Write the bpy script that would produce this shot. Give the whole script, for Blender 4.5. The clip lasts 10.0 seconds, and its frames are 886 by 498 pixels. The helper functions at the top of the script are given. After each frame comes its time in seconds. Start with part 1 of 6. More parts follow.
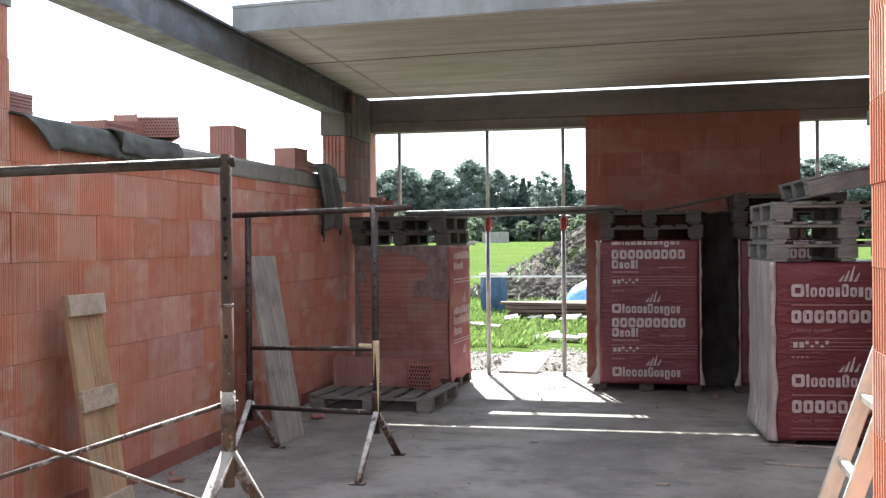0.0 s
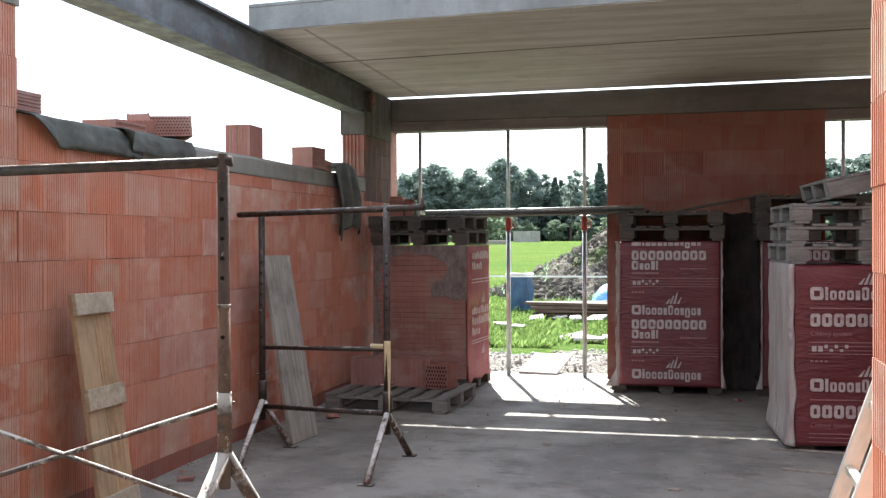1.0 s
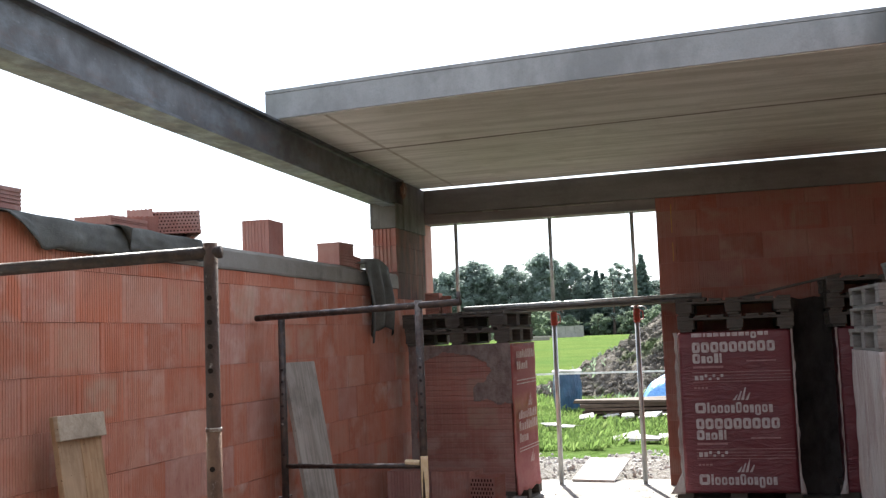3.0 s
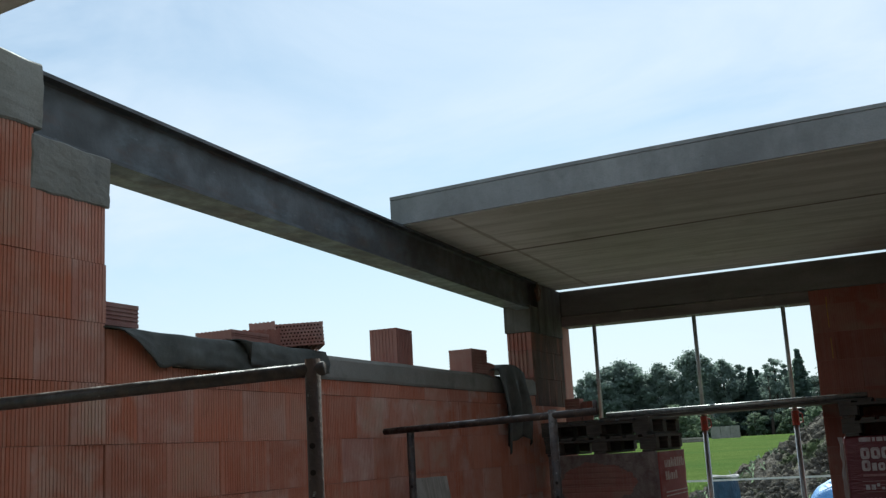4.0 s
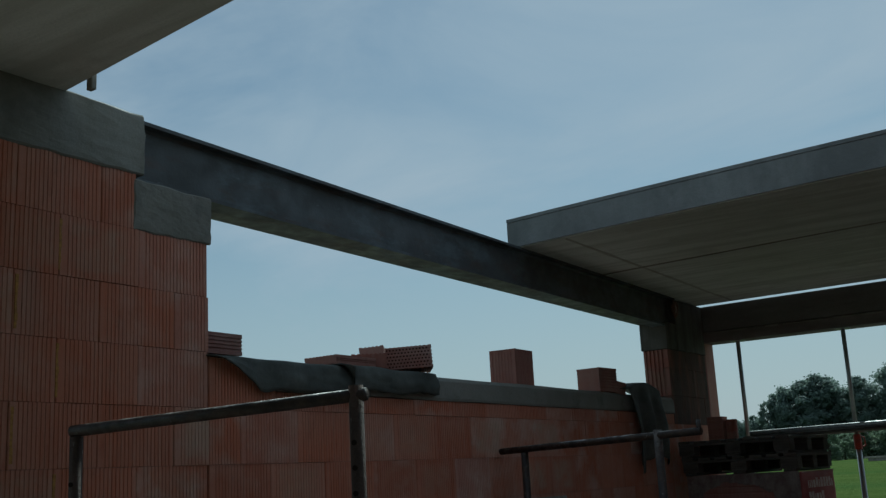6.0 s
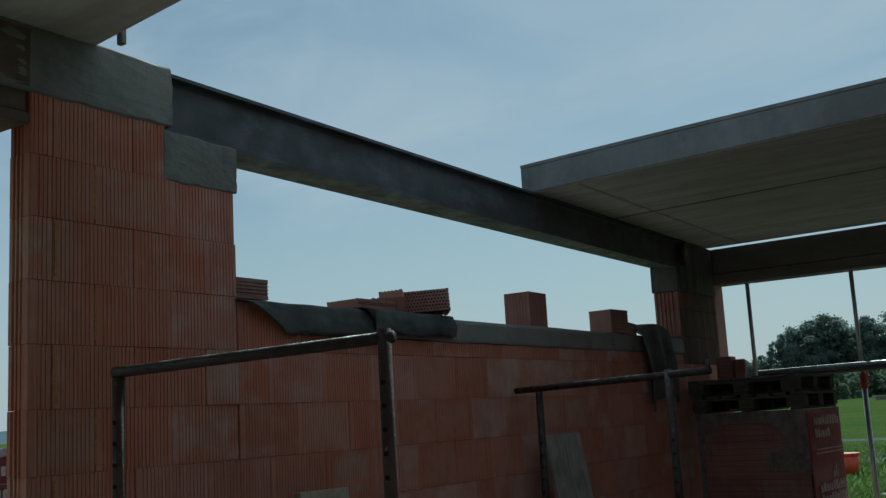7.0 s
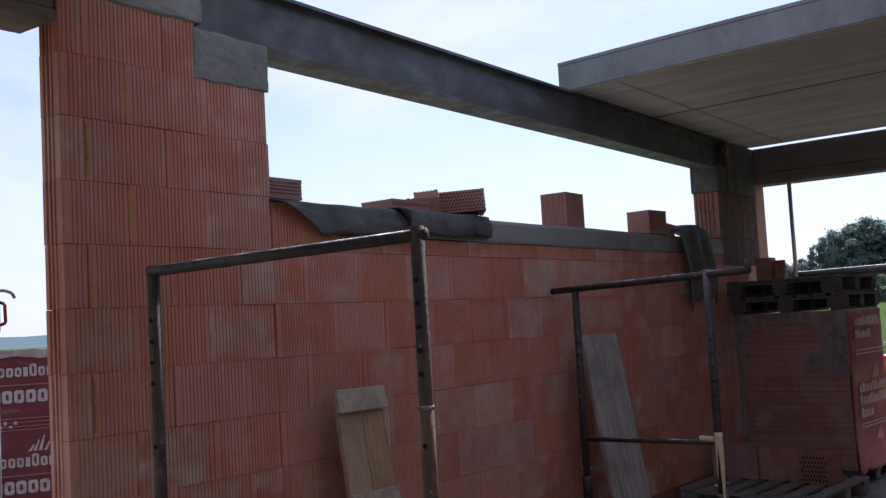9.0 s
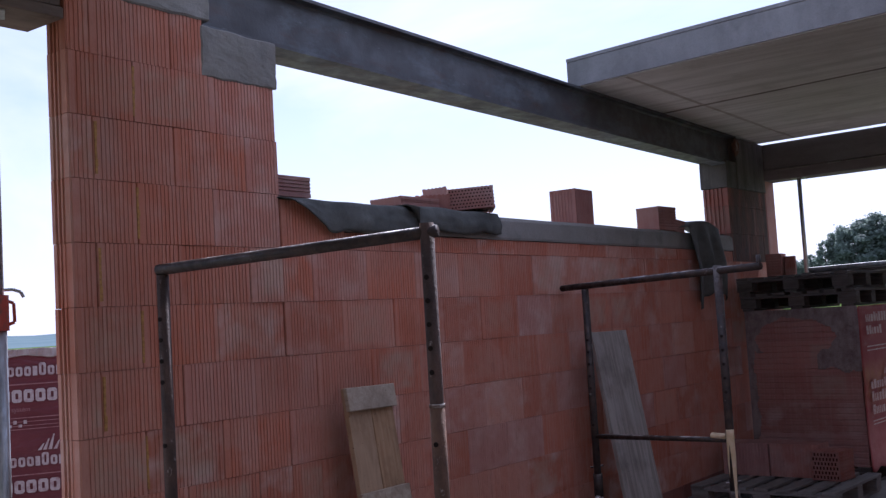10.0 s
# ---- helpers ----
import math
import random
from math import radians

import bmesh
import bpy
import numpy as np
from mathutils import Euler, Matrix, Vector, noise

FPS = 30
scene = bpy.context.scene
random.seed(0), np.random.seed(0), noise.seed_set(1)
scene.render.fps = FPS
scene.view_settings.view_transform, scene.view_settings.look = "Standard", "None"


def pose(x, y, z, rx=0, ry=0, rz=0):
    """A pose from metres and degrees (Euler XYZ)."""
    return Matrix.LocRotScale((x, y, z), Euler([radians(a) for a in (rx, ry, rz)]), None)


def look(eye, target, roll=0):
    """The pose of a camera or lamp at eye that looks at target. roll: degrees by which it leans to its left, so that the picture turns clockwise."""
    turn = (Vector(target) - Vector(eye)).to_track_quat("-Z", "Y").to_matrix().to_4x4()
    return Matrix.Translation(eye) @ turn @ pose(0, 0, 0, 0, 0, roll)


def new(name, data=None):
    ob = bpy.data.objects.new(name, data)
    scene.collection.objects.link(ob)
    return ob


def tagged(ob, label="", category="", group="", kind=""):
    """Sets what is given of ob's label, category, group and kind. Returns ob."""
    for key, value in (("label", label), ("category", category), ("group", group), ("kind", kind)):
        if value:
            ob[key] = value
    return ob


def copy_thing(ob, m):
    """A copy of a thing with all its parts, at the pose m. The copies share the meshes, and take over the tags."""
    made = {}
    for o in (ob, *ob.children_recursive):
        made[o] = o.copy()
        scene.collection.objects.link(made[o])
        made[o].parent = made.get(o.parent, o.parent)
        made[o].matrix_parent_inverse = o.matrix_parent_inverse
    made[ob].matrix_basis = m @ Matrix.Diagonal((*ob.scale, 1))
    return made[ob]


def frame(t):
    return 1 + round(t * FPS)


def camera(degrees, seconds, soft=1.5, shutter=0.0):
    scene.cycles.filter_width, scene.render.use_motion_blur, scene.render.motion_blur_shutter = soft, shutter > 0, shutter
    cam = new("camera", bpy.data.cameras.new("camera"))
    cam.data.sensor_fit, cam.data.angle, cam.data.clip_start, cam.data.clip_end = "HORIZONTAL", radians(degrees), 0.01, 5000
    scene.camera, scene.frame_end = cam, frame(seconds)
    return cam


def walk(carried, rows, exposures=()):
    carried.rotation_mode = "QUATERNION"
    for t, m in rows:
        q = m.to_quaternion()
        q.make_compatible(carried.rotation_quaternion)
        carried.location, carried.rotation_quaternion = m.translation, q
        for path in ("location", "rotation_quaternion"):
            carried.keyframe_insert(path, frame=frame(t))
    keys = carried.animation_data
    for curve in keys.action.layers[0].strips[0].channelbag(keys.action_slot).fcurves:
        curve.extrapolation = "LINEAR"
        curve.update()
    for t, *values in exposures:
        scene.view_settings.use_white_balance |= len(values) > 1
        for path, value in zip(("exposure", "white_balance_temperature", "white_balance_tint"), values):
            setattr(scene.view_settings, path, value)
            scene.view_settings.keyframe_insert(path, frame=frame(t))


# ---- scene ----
cam = camera(46.0, 10.0, 1.35)
PATH = [
    (0, (3.094, -1.542, 1.444), (2.688, 0.417, 1.429), -0.5),
    (0.5, (3.135, -1.522, 1.442), (2.716, 0.433, 1.429), -0.5),
    (1, (3.211, -1.468, 1.453), (2.745, 0.477, 1.436), -0.2),
    (1.5, (3.212, -1.353, 1.445), (2.732, 0.588, 1.429), -0.4),
    (2, (3.117, -1.143, 1.468), (2.724, 0.818, 1.498), -1.9),
    (2.5, (3.024, -0.974, 1.466), (2.661, 0.989, 1.586), -2.4),
    (3, (3.047, -0.728, 1.455), (2.511, 1.191, 1.628), -2.2),
    (4.5, (3.024, -0.323, 1.519), (2.2, 1.432, 2.009), -3.9),
    (5, (3.139, -0.26, 1.513), (2.241, 1.44, 2.061), -4.3),
    (5.5, (3.349, -0.262, 1.498), (2.321, 1.385, 1.98), -3.6),
    (7, (3.534, -0.474, 1.485), (2.431, 1.163, 1.806), -3.2),
    (7.5, (3.527, -0.485, 1.459), (2.394, 1.151, 1.653), -2.8),
    (8, (3.531, -0.455, 1.455), (2.376, 1.168, 1.634), -3.4),
    (8.5, (3.528, -0.433, 1.456), (2.357, 1.181, 1.612), -3.2),
    (9, (3.513, -0.42, 1.465), (2.331, 1.186, 1.609), -3.2),
    (9.5, (3.505, -0.414, 1.464), (2.315, 1.187, 1.606), -3.3),
    (10, (3.494, -0.407, 1.466), (2.299, 1.191, 1.606), -3.4),
]
walk(cam, [(t, look(eye, target, roll)) for t, eye, target, roll in PATH],
     ((0, 2.03, 6240, 6), (2.0, 1.98, 6250, 6), (3.0, 1.71, 6300, 8), (3.3, 1.42, 6260, 6), (4.3, -0.26, 5650, -8), (5.0, -0.80, 5390, -12), (5.6, -0.86, 5390, -13), (6.8, -0.78, 5450, -14), (7.5, -0.54, 5560, -13), (8.0, -0.26, 5760, -6), (8.5, 0.10, 5780, 5), (9.0, 0.38, 5620, 17), (9.5, 0.50, 5500, 21), (10, 0.55, 5450, 24)))

# ---- world and sun ----
SUN_DIR = Vector((-0.32, 1.0, 0.985)).normalized()      # towards the sun
world = bpy.data.worlds.new("sky")
scene.world = world
world.use_nodes = True
wn, wl = world.node_tree.nodes, world.node_tree.links
wn.clear()
w_out = wn.new("ShaderNodeOutputWorld")
w_bg = wn.new("ShaderNodeBackground")
w_sky = wn.new("ShaderNodeTexSky")
w_sky.sky_type = "NISHITA"
w_sky.sun_disc = False
w_sky.sun_elevation = math.asin(SUN_DIR.z)
w_sky.sun_rotation = math.atan2(SUN_DIR.x, SUN_DIR.y)
w_sky.air_density, w_sky.dust_density = 1.2, 0.6
w_tc = wn.new("ShaderNodeTexCoord")
w_map = wn.new("ShaderNodeMapping")
w_map.inputs["Scale"].default_value = (1.3, 2.6, 4.5)
w_no = wn.new("ShaderNodeTexNoise")
w_no.inputs["Scale"].default_value, w_no.inputs["Detail"].default_value = 1.8, 7
w_no.inputs["Roughness"].default_value = 0.56
w_no.inputs["Distortion"].default_value = 0.5
w_ramp = wn.new("ShaderNodeValToRGB")
w_ramp.color_ramp.elements[0].position, w_ramp.color_ramp.elements[1].position = 0.36, 0.72
w_ramp.color_ramp.elements[0].color = (0.24, 0.24, 0.24, 1)
w_ramp.color_ramp.elements[1].color = (0.96, 0.96, 0.96, 1)
w_mix = wn.new("ShaderNodeMix")
w_mix.data_type = "RGBA"
w_mix.inputs["B"].default_value = (8.75, 8.85, 10.0, 1)
wl.new(w_tc.outputs["Generated"], w_map.inputs["Vector"])
wl.new(w_map.outputs["Vector"], w_no.inputs["Vector"])
wl.new(w_no.outputs["Fac"], w_ramp.inputs["Fac"])
w_sep = wn.new("ShaderNodeSeparateXYZ")                  # pale haze low over the horizon
wl.new(w_tc.outputs["Generated"], w_sep.inputs[0])
w_haze = wn.new("ShaderNodeMapRange")
w_haze.inputs["From Min"].default_value, w_haze.inputs["From Max"].default_value = 0.0, 0.34
w_haze.inputs["To Min"].default_value, w_haze.inputs["To Max"].default_value = 0.86, 0.0
wl.new(w_sep.outputs["Z"], w_haze.inputs["Value"])
w_max = wn.new("ShaderNodeMath")
w_max.operation = "MAXIMUM"
wl.new(w_ramp.outputs["Color"], w_max.inputs[0])
wl.new(w_haze.outputs["Result"], w_max.inputs[1])
wl.new(w_max.outputs[0], w_mix.inputs["Factor"])
wl.new(w_sky.outputs["Color"], w_mix.inputs["A"])
wl.new(w_mix.outputs["Result"], w_bg.inputs["Color"])
wl.new(w_bg.outputs["Background"], w_out.inputs["Surface"])
w_bg.inputs["Strength"].default_value = 0.086

sun = new("sun", bpy.data.lights.new("sun", "SUN"))
sun.data.energy, sun.data.angle, sun.data.color = 5.0, radians(0.6), (1.0, 0.95, 0.87)
sun.matrix_world = look((0, 0, 20), Vector((0, 0, 20)) - SUN_DIR)


# ---- materials ----
class Mat:
    """A node material under construction."""

    def __init__(self, name, rough=0.8, metal=0.0, spec=0.4):
        self.m = bpy.data.materials.new(name)
        self.m.use_nodes = True
        self.n, self.l = self.m.node_tree.nodes, self.m.node_tree.links
        self.b = self.n["Principled BSDF"]
        self.b.inputs["Roughness"].default_value = rough
        self.b.inputs["Metallic"].default_value = metal
        self.b.inputs["Specular IOR Level"].default_value = spec
        self.tc = self.n.new("ShaderNodeTexCoord")
        self.geo = self.n.new("ShaderNodeNewGeometry")
        self.heights = []

    def noise(self, scale, detail=4, rough=0.55, stretch=(1, 1, 1), space="world", lo=0.35, hi=0.65, distort=0.0):
        mp = self.n.new("ShaderNodeMapping")
        mp.inputs["Scale"].default_value = stretch
        src = self.geo.outputs["Position"] if space == "world" else self.tc.outputs["Object"]
        self.l.new(src, mp.inputs["Vector"])
        t = self.n.new("ShaderNodeTexNoise")
        t.inputs["Scale"].default_value, t.inputs["Detail"].default_value = scale, detail
        t.inputs["Roughness"].default_value, t.inputs["Distortion"].default_value = rough, distort
        self.l.new(mp.outputs["Vector"], t.inputs["Vector"])
        r = self.n.new("ShaderNodeMapRange")
        r.inputs["From Min"].default_value, r.inputs["From Max"].default_value = lo, hi
        self.l.new(t.outputs["Fac"], r.inputs["Value"])
        return r.outputs["Result"]

    def axis(self, which, lo, hi, space="world"):
        """How far along an axis, from 0 at lo to 1 at hi."""
        s = self.n.new("ShaderNodeSeparateXYZ")
        self.l.new(self.geo.outputs["Position"] if space == "world" else self.tc.outputs["Object"], s.inputs[0])
        r = self.n.new("ShaderNodeMapRange")
        r.interpolation_type = "SMOOTHSTEP"
        r.inputs["From Min"].default_value, r.inputs["From Max"].default_value = lo, hi
        self.l.new(s.outputs[which], r.inputs["Value"])
        return r.outputs["Result"]

    def upward(self, lo, hi):
        """How far a surface faces up."""
        s = self.n.new("ShaderNodeSeparateXYZ")
        self.l.new(self.geo.outputs["Normal"], s.inputs[0])
        r = self.n.new("ShaderNodeMapRange")
        r.inputs["From Min"].default_value, r.inputs["From Max"].default_value = lo, hi
        self.l.new(s.outputs["Z"], r.inputs["Value"])
        return r.outputs["Result"]

    def rand(self):
        return self.n.new("ShaderNodeObjectInfo").outputs["Random"]

    def island(self):
        return self.geo.outputs["Random Per Island"]

    def mult(self, a, b):
        x = self.n.new("ShaderNodeMath")
        x.operation = "MULTIPLY"
        for k, v in enumerate((a, b)):
            if isinstance(v, (int, float)):
                x.inputs[k].default_value = v
            else:
                self.l.new(v, x.inputs[k])
        return x.outputs[0]

    def mix(self, fac, a, b, mode="MIX"):
        x = self.n.new("ShaderNodeMix")
        x.data_type, x.blend_type, x.clamp_factor = "RGBA", mode, True
        for key, v in (("Factor", fac), ("A", a), ("B", b)):
            sock = [s for s in x.inputs if s.name == key and s.enabled][0]
            if isinstance(v, (int, float)):
                sock.default_value = v
            elif isinstance(v, tuple):
                sock.default_value = (*v, 1)
            else:
                self.l.new(v, sock)
        return [s for s in x.outputs if s.enabled][0]

    def ramp(self, fac, *stops):
        x = self.n.new("ShaderNodeValToRGB")
        e = x.color_ramp.elements
        while len(e) < len(stops):
            e.new(0.5)
        for k, (p, c) in enumerate(stops):
            e[k].position, e[k].color = p, (*c, 1)
        self.l.new(fac, x.inputs["Fac"])
        return x.outputs["Color"]

    def color(self, c):
        if isinstance(c, tuple):
            self.b.inputs["Base Color"].default_value = (*c, 1)
        else:
            self.l.new(c, self.b.inputs["Base Color"])
        return self

    def rough(self, fac, lo, hi):
        r = self.n.new("ShaderNodeMapRange")
        r.inputs["To Min"].default_value, r.inputs["To Max"].default_value = lo, hi
        self.l.new(fac, r.inputs["Value"])
        self.l.new(r.outputs["Result"], self.b.inputs["Roughness"])
        return self

    def bump(self, fac, dist, strength=0.6):
        x = self.n.new("ShaderNodeBump")
        x.inputs["Distance"].default_value, x.inputs["Strength"].default_value = dist, strength
        self.l.new(fac, x.inputs["Height"])
        if self.heights:
            self.l.new(self.heights[-1], x.inputs["Normal"])
        self.heights.append(x.outputs["Normal"])
        self.l.new(x.outputs["Normal"], self.b.inputs["Normal"])
        return self


def make_brick(name, base, dusty, dark, slurry=0.0):
    k = Mat(name, 0.9, 0, 0.25)
    pale = tuple(0.48 * v + 0.52 * w for v, w in zip(base, dusty))
    mauve = tuple(0.32 * v + 0.68 * w * f for v, w, f in zip(base, dusty, (0.76, 0.72, 0.80)))
    c = k.ramp(k.rand(), (0.0, dark), (0.12, base), (0.25, tuple(v * 0.90 for v in base)), (0.36, pale), (0.46, base), (0.58, mauve), (0.66, tuple(v * 1.07 for v in base)),
               (0.78, tuple(v * 0.9 for v in base)), (0.88, tuple(0.78 * v + 0.22 * w for v, w in zip(base, dusty))), (1.0, tuple(v * 0.95 for v in dark)))
    # bloom: pale, in bands across some bricks
    some = k.n.new("ShaderNodeMath")
    some.operation = "PINGPONG"
    some.inputs[1].default_value = 0.11
    k.l.new(k.rand(), some.inputs[0])
    gate = k.n.new("ShaderNodeMapRange")
    gate.inputs["From Min"].default_value, gate.inputs["From Max"].default_value = 0.055, 0.10
    k.l.new(some.outputs[0], gate.inputs["Value"])
    gate.inputs["To Min"].default_value = 0.18
    band = k.noise(2.0, 3, 0.5, (2.6, 2.6, 3.2), "world", 0.44, 0.66)
    c = k.mix(k.mult(k.mult(band, gate.outputs["Result"]), 0.80), c, tuple(min(0.8, v * f) for v, f in zip(dusty, (1.05, 1.15, 1.2))))
    c = k.mix(k.mult(k.noise(2.3, 3, 0.5, (1, 1, 1), "world", 0.47, 0.72), 0.35), c, dusty)
    c = k.mix(k.mult(k.noise(1.1, 4, 0.6, (1, 1, 1), "world", 0.5, 0.8), 0.45), c, tuple(v * 0.45 for v in base))
    c = k.mix(k.mult(k.noise(14, 5, 0.65, (1, 1, 0.5), "world", 0.56, 0.72), 0.35), c, tuple(v * 0.5 for v in base))
    c = k.mix(k.mult(k.noise(55, 2, 0.5, (1, 1, 0.02), "world", 0.45, 0.70), 0.28), c, dusty)
    c = k.mix(k.mult(k.noise(160, 3, 0.6, (1, 1, 0.3), "world", 0.3, 0.8), 0.25), c, tuple(v * 0.6 for v in base))
    # cement bloom in the middle of single blocks
    pick = k.n.new("ShaderNodeMath")
    pick.operation = "PINGPONG"
    pick.inputs[1].default_value = 0.037
    k.l.new(k.rand(), pick.inputs[0])
    chosen = k.n.new("ShaderNodeMapRange")
    chosen.inputs["From Min"].default_value, chosen.inputs["From Max"].default_value = 0.025, 0.033
    k.l.new(pick.outputs[0], chosen.inputs["Value"])
    m = k.mult(k.mult(k.axis("X", 0.035, 0.085, "object"), k.axis("X", 0.36, 0.30, "object")), k.mult(k.axis("Z", 0.015, 0.05, "object"), k.axis("Z", 0.24, 0.20, "object")))
    m = k.mult(k.mult(m, chosen.outputs["Result"]), k.noise(9, 4, 0.6, (1, 1, 1), "world", 0.30, 0.60))
    c = k.mix(k.mult(m, 0.62), c, tuple(v * f for v, f in zip(dusty, (0.80, 0.86, 0.80))))
    # thin smears of dried mortar, dripped down
    c = k.mix(k.mult(k.noise(3.1, 5, 0.62, (1, 1, 0.4), "world", 0.60, 0.74), 0.35), c, (0.36, 0.31, 0.27))
    if slurry:
        c = k.mix(k.mult(k.noise(3.0, 6, 0.65, (2.2, 2.2, 0.45), "world", 0.30, 0.52), slurry), c, (0.115, 0.096, 0.08))
        c = k.mix(k.mult(k.noise(5.0, 5, 0.65, (1.6, 1.6, 0.35), "world", 0.55, 0.68), 0.8), c, (0.055, 0.05, 0.045))
    k.color(c)
    k.bump(k.noise(220, 4, 0.7), 0.002, 0.5)
    return k.m


M_BRICK = make_brick("fired_clay", (0.55, 0.193, 0.113), (0.60, 0.395, 0.315), (0.45, 0.15, 0.087))
M_BRICK_LOOSE = make_brick("fired_clay_loose", (0.345, 0.155, 0.122), (0.39, 0.255, 0.215), (0.265, 0.115, 0.09))
# darker copy of the clay for shaded bricks: their shade is in the colour
M_BRICK_SHADED = make_brick("shaded_fired_clay", (0.31, 0.110, 0.080), (0.33, 0.19, 0.155), (0.24, 0.08, 0.058))
M_BRICK_SLURRY = make_brick("fired_clay_with_slurry", (0.30, 0.112, 0.076), (0.31, 0.20, 0.155), (0.24, 0.085, 0.058), 0.9)


def make_concrete(name, base, light, dark, streak=None, rough=0.85):
    k = Mat(name, rough, 0, 0.35)
    c = k.mix(k.noise(1.3, 5, 0.6, (1, 1, 1), "world", 0.35, 0.7), base, light)
    c = k.mix(k.mult(k.noise(3.7, 6, 0.65, (1, 1, 1), "world", 0.52, 0.72), 0.7), c, dark)
    if streak:
        c = k.mix(k.mult(k.noise(2.0, 6, 0.62, streak, "world", 0.42, 0.62), 0.75), c, dark)
    c = k.mix(k.mult(k.noise(90, 4, 0.7, (1, 1, 1), "world", 0.45, 0.75), 0.35), c, tuple(v * 0.6 for v in base))
    k.color(c)
    k.rough(k.noise(5, 4), rough - 0.2, min(1, rough + 0.1))
    k.bump(k.noise(14, 6, 0.65), 0.006, 0.35)
    k.bump(k.noise(180, 3, 0.6), 0.0015, 0.35)
    return k.m


k = Mat("floor_concrete", 0.8, 0, 0.35)
c = k.mix(k.noise(0.9, 6, 0.65, (1, 0.7, 1), "world", 0.41, 0.60), (0.184, 0.171, 0.154), (0.316, 0.295, 0.264))
c = k.mix(k.mult(k.noise(2.6, 6, 0.7, (0.8, 1.2, 1), "world", 0.50, 0.64), 0.7), c, (0.117, 0.108, 0.096))
c = k.mix(k.mult(k.noise(7.5, 6, 0.72, (1, 1, 1), "world", 0.56, 0.70), 0.5), c, (0.388, 0.36, 0.322))
c = k.mix(k.mult(k.noise(4.1, 5, 0.6, (1, 1, 1), "world", 0.66, 0.72), 0.5), c, (0.306, 0.185, 0.134))
c = k.mix(k.mult(k.noise(23, 4, 0.6, (1, 1, 1), "world", 0.70, 0.74), 0.8), c, (0.0714, 0.064, 0.0576))
c = k.mix(k.mult(k.noise(120, 4, 0.7, (1, 1, 1), "world", 0.45, 0.75), 0.4), c, (0.122, 0.113, 0.101))
k.color(c)
k.rough(k.noise(3, 5), 0.6, 0.92)
k.bump(k.noise(5, 6, 0.65), 0.008, 0.4)
k.bump(k.noise(120, 4, 0.65), 0.002, 0.5)
M_FLOOR = k.m
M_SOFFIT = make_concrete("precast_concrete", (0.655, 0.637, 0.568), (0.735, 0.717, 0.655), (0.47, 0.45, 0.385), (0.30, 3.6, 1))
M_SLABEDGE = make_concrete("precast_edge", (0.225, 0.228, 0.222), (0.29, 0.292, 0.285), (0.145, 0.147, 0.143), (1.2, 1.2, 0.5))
M_MORTAR = make_concrete("grey_mortar", (0.222, 0.214, 0.186), (0.30, 0.29, 0.258), (0.115, 0.11, 0.096))
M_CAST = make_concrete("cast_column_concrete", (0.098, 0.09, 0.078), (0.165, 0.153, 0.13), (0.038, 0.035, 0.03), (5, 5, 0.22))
M_RUBBLE = make_concrete("rubble", (0.33, 0.315, 0.29), (0.44, 0.425, 0.40), (0.20, 0.19, 0.17))
M_CORE = make_concrete("joint_mortar", (0.36, 0.17, 0.12), (0.42, 0.23, 0.18), (0.26, 0.12, 0.085))

k = Mat("painted_steel", 0.5, 0.0, 0.5)
c = k.mix(k.noise(1.4, 5, 0.6, (1, 0.6, 2), "world", 0.35, 0.7), (0.064, 0.064, 0.063), (0.102, 0.105, 0.106))
c = k.mix(k.mult(k.noise(2.4, 6, 0.7, (1, 0.6, 1.6), "world", 0.49, 0.60), 0.85), c, (0.125, 0.142, 0.152))
c = k.mix(k.mult(k.noise(6, 6, 0.7, (1, 0.5, 1.5), "world", 0.52, 0.70), 0.8), c, (0.095, 0.066, 0.052))
c = k.mix(k.mult(k.noise(34, 4, 0.7, (1, 0.25, 1), "world", 0.66, 0.72), 0.5), c, (0.20, 0.21, 0.21))
k.color(c)
k.rough(k.noise(8, 4), 0.4, 0.75)
k.bump(k.noise(60, 4), 0.001, 0.4)
M_STEEL = k.m

k = Mat("dark_rusty_steel", 0.7, 0.1, 0.35)
c = k.mix(k.noise(18, 5, 0.65, (1, 1, 1), "world", 0.4, 0.65), (0.032, 0.025, 0.022), (0.070, 0.047, 0.036))
c = k.mix(k.noise(30, 5, 0.7, (1, 1, 1), "world", 0.64, 0.72), c, (0.33, 0.30, 0.27))
c = k.mix(k.mult(k.upward(0.55, 0.9), k.noise(11, 6, 0.75, (1, 1, 1), "world", 0.46, 0.60)), c, (0.50, 0.47, 0.43))   # upward faces paled: dried mortar and the sunlit rim in one colour
k.color(c)
k.rough(k.noise(25, 4), 0.32, 0.7)
k.bump(k.noise(90, 4), 0.0015, 0.6)
M_RUST = k.m

k = Mat("rust_brown_steel", 0.7, 0.2, 0.4)
c = k.mix(k.noise(12, 5, 0.65, (1, 1, 0.4), "world", 0.4, 0.6), (0.13, 0.068, 0.045), (0.24, 0.14, 0.095))
c = k.mix(k.noise(24, 5, 0.7, (1, 1, 0.6), "world", 0.56, 0.66), c, (0.42, 0.38, 0.33))
k.color(c)
k.bump(k.noise(70, 4), 0.002, 0.6)
M_RUST_LIGHT = k.m

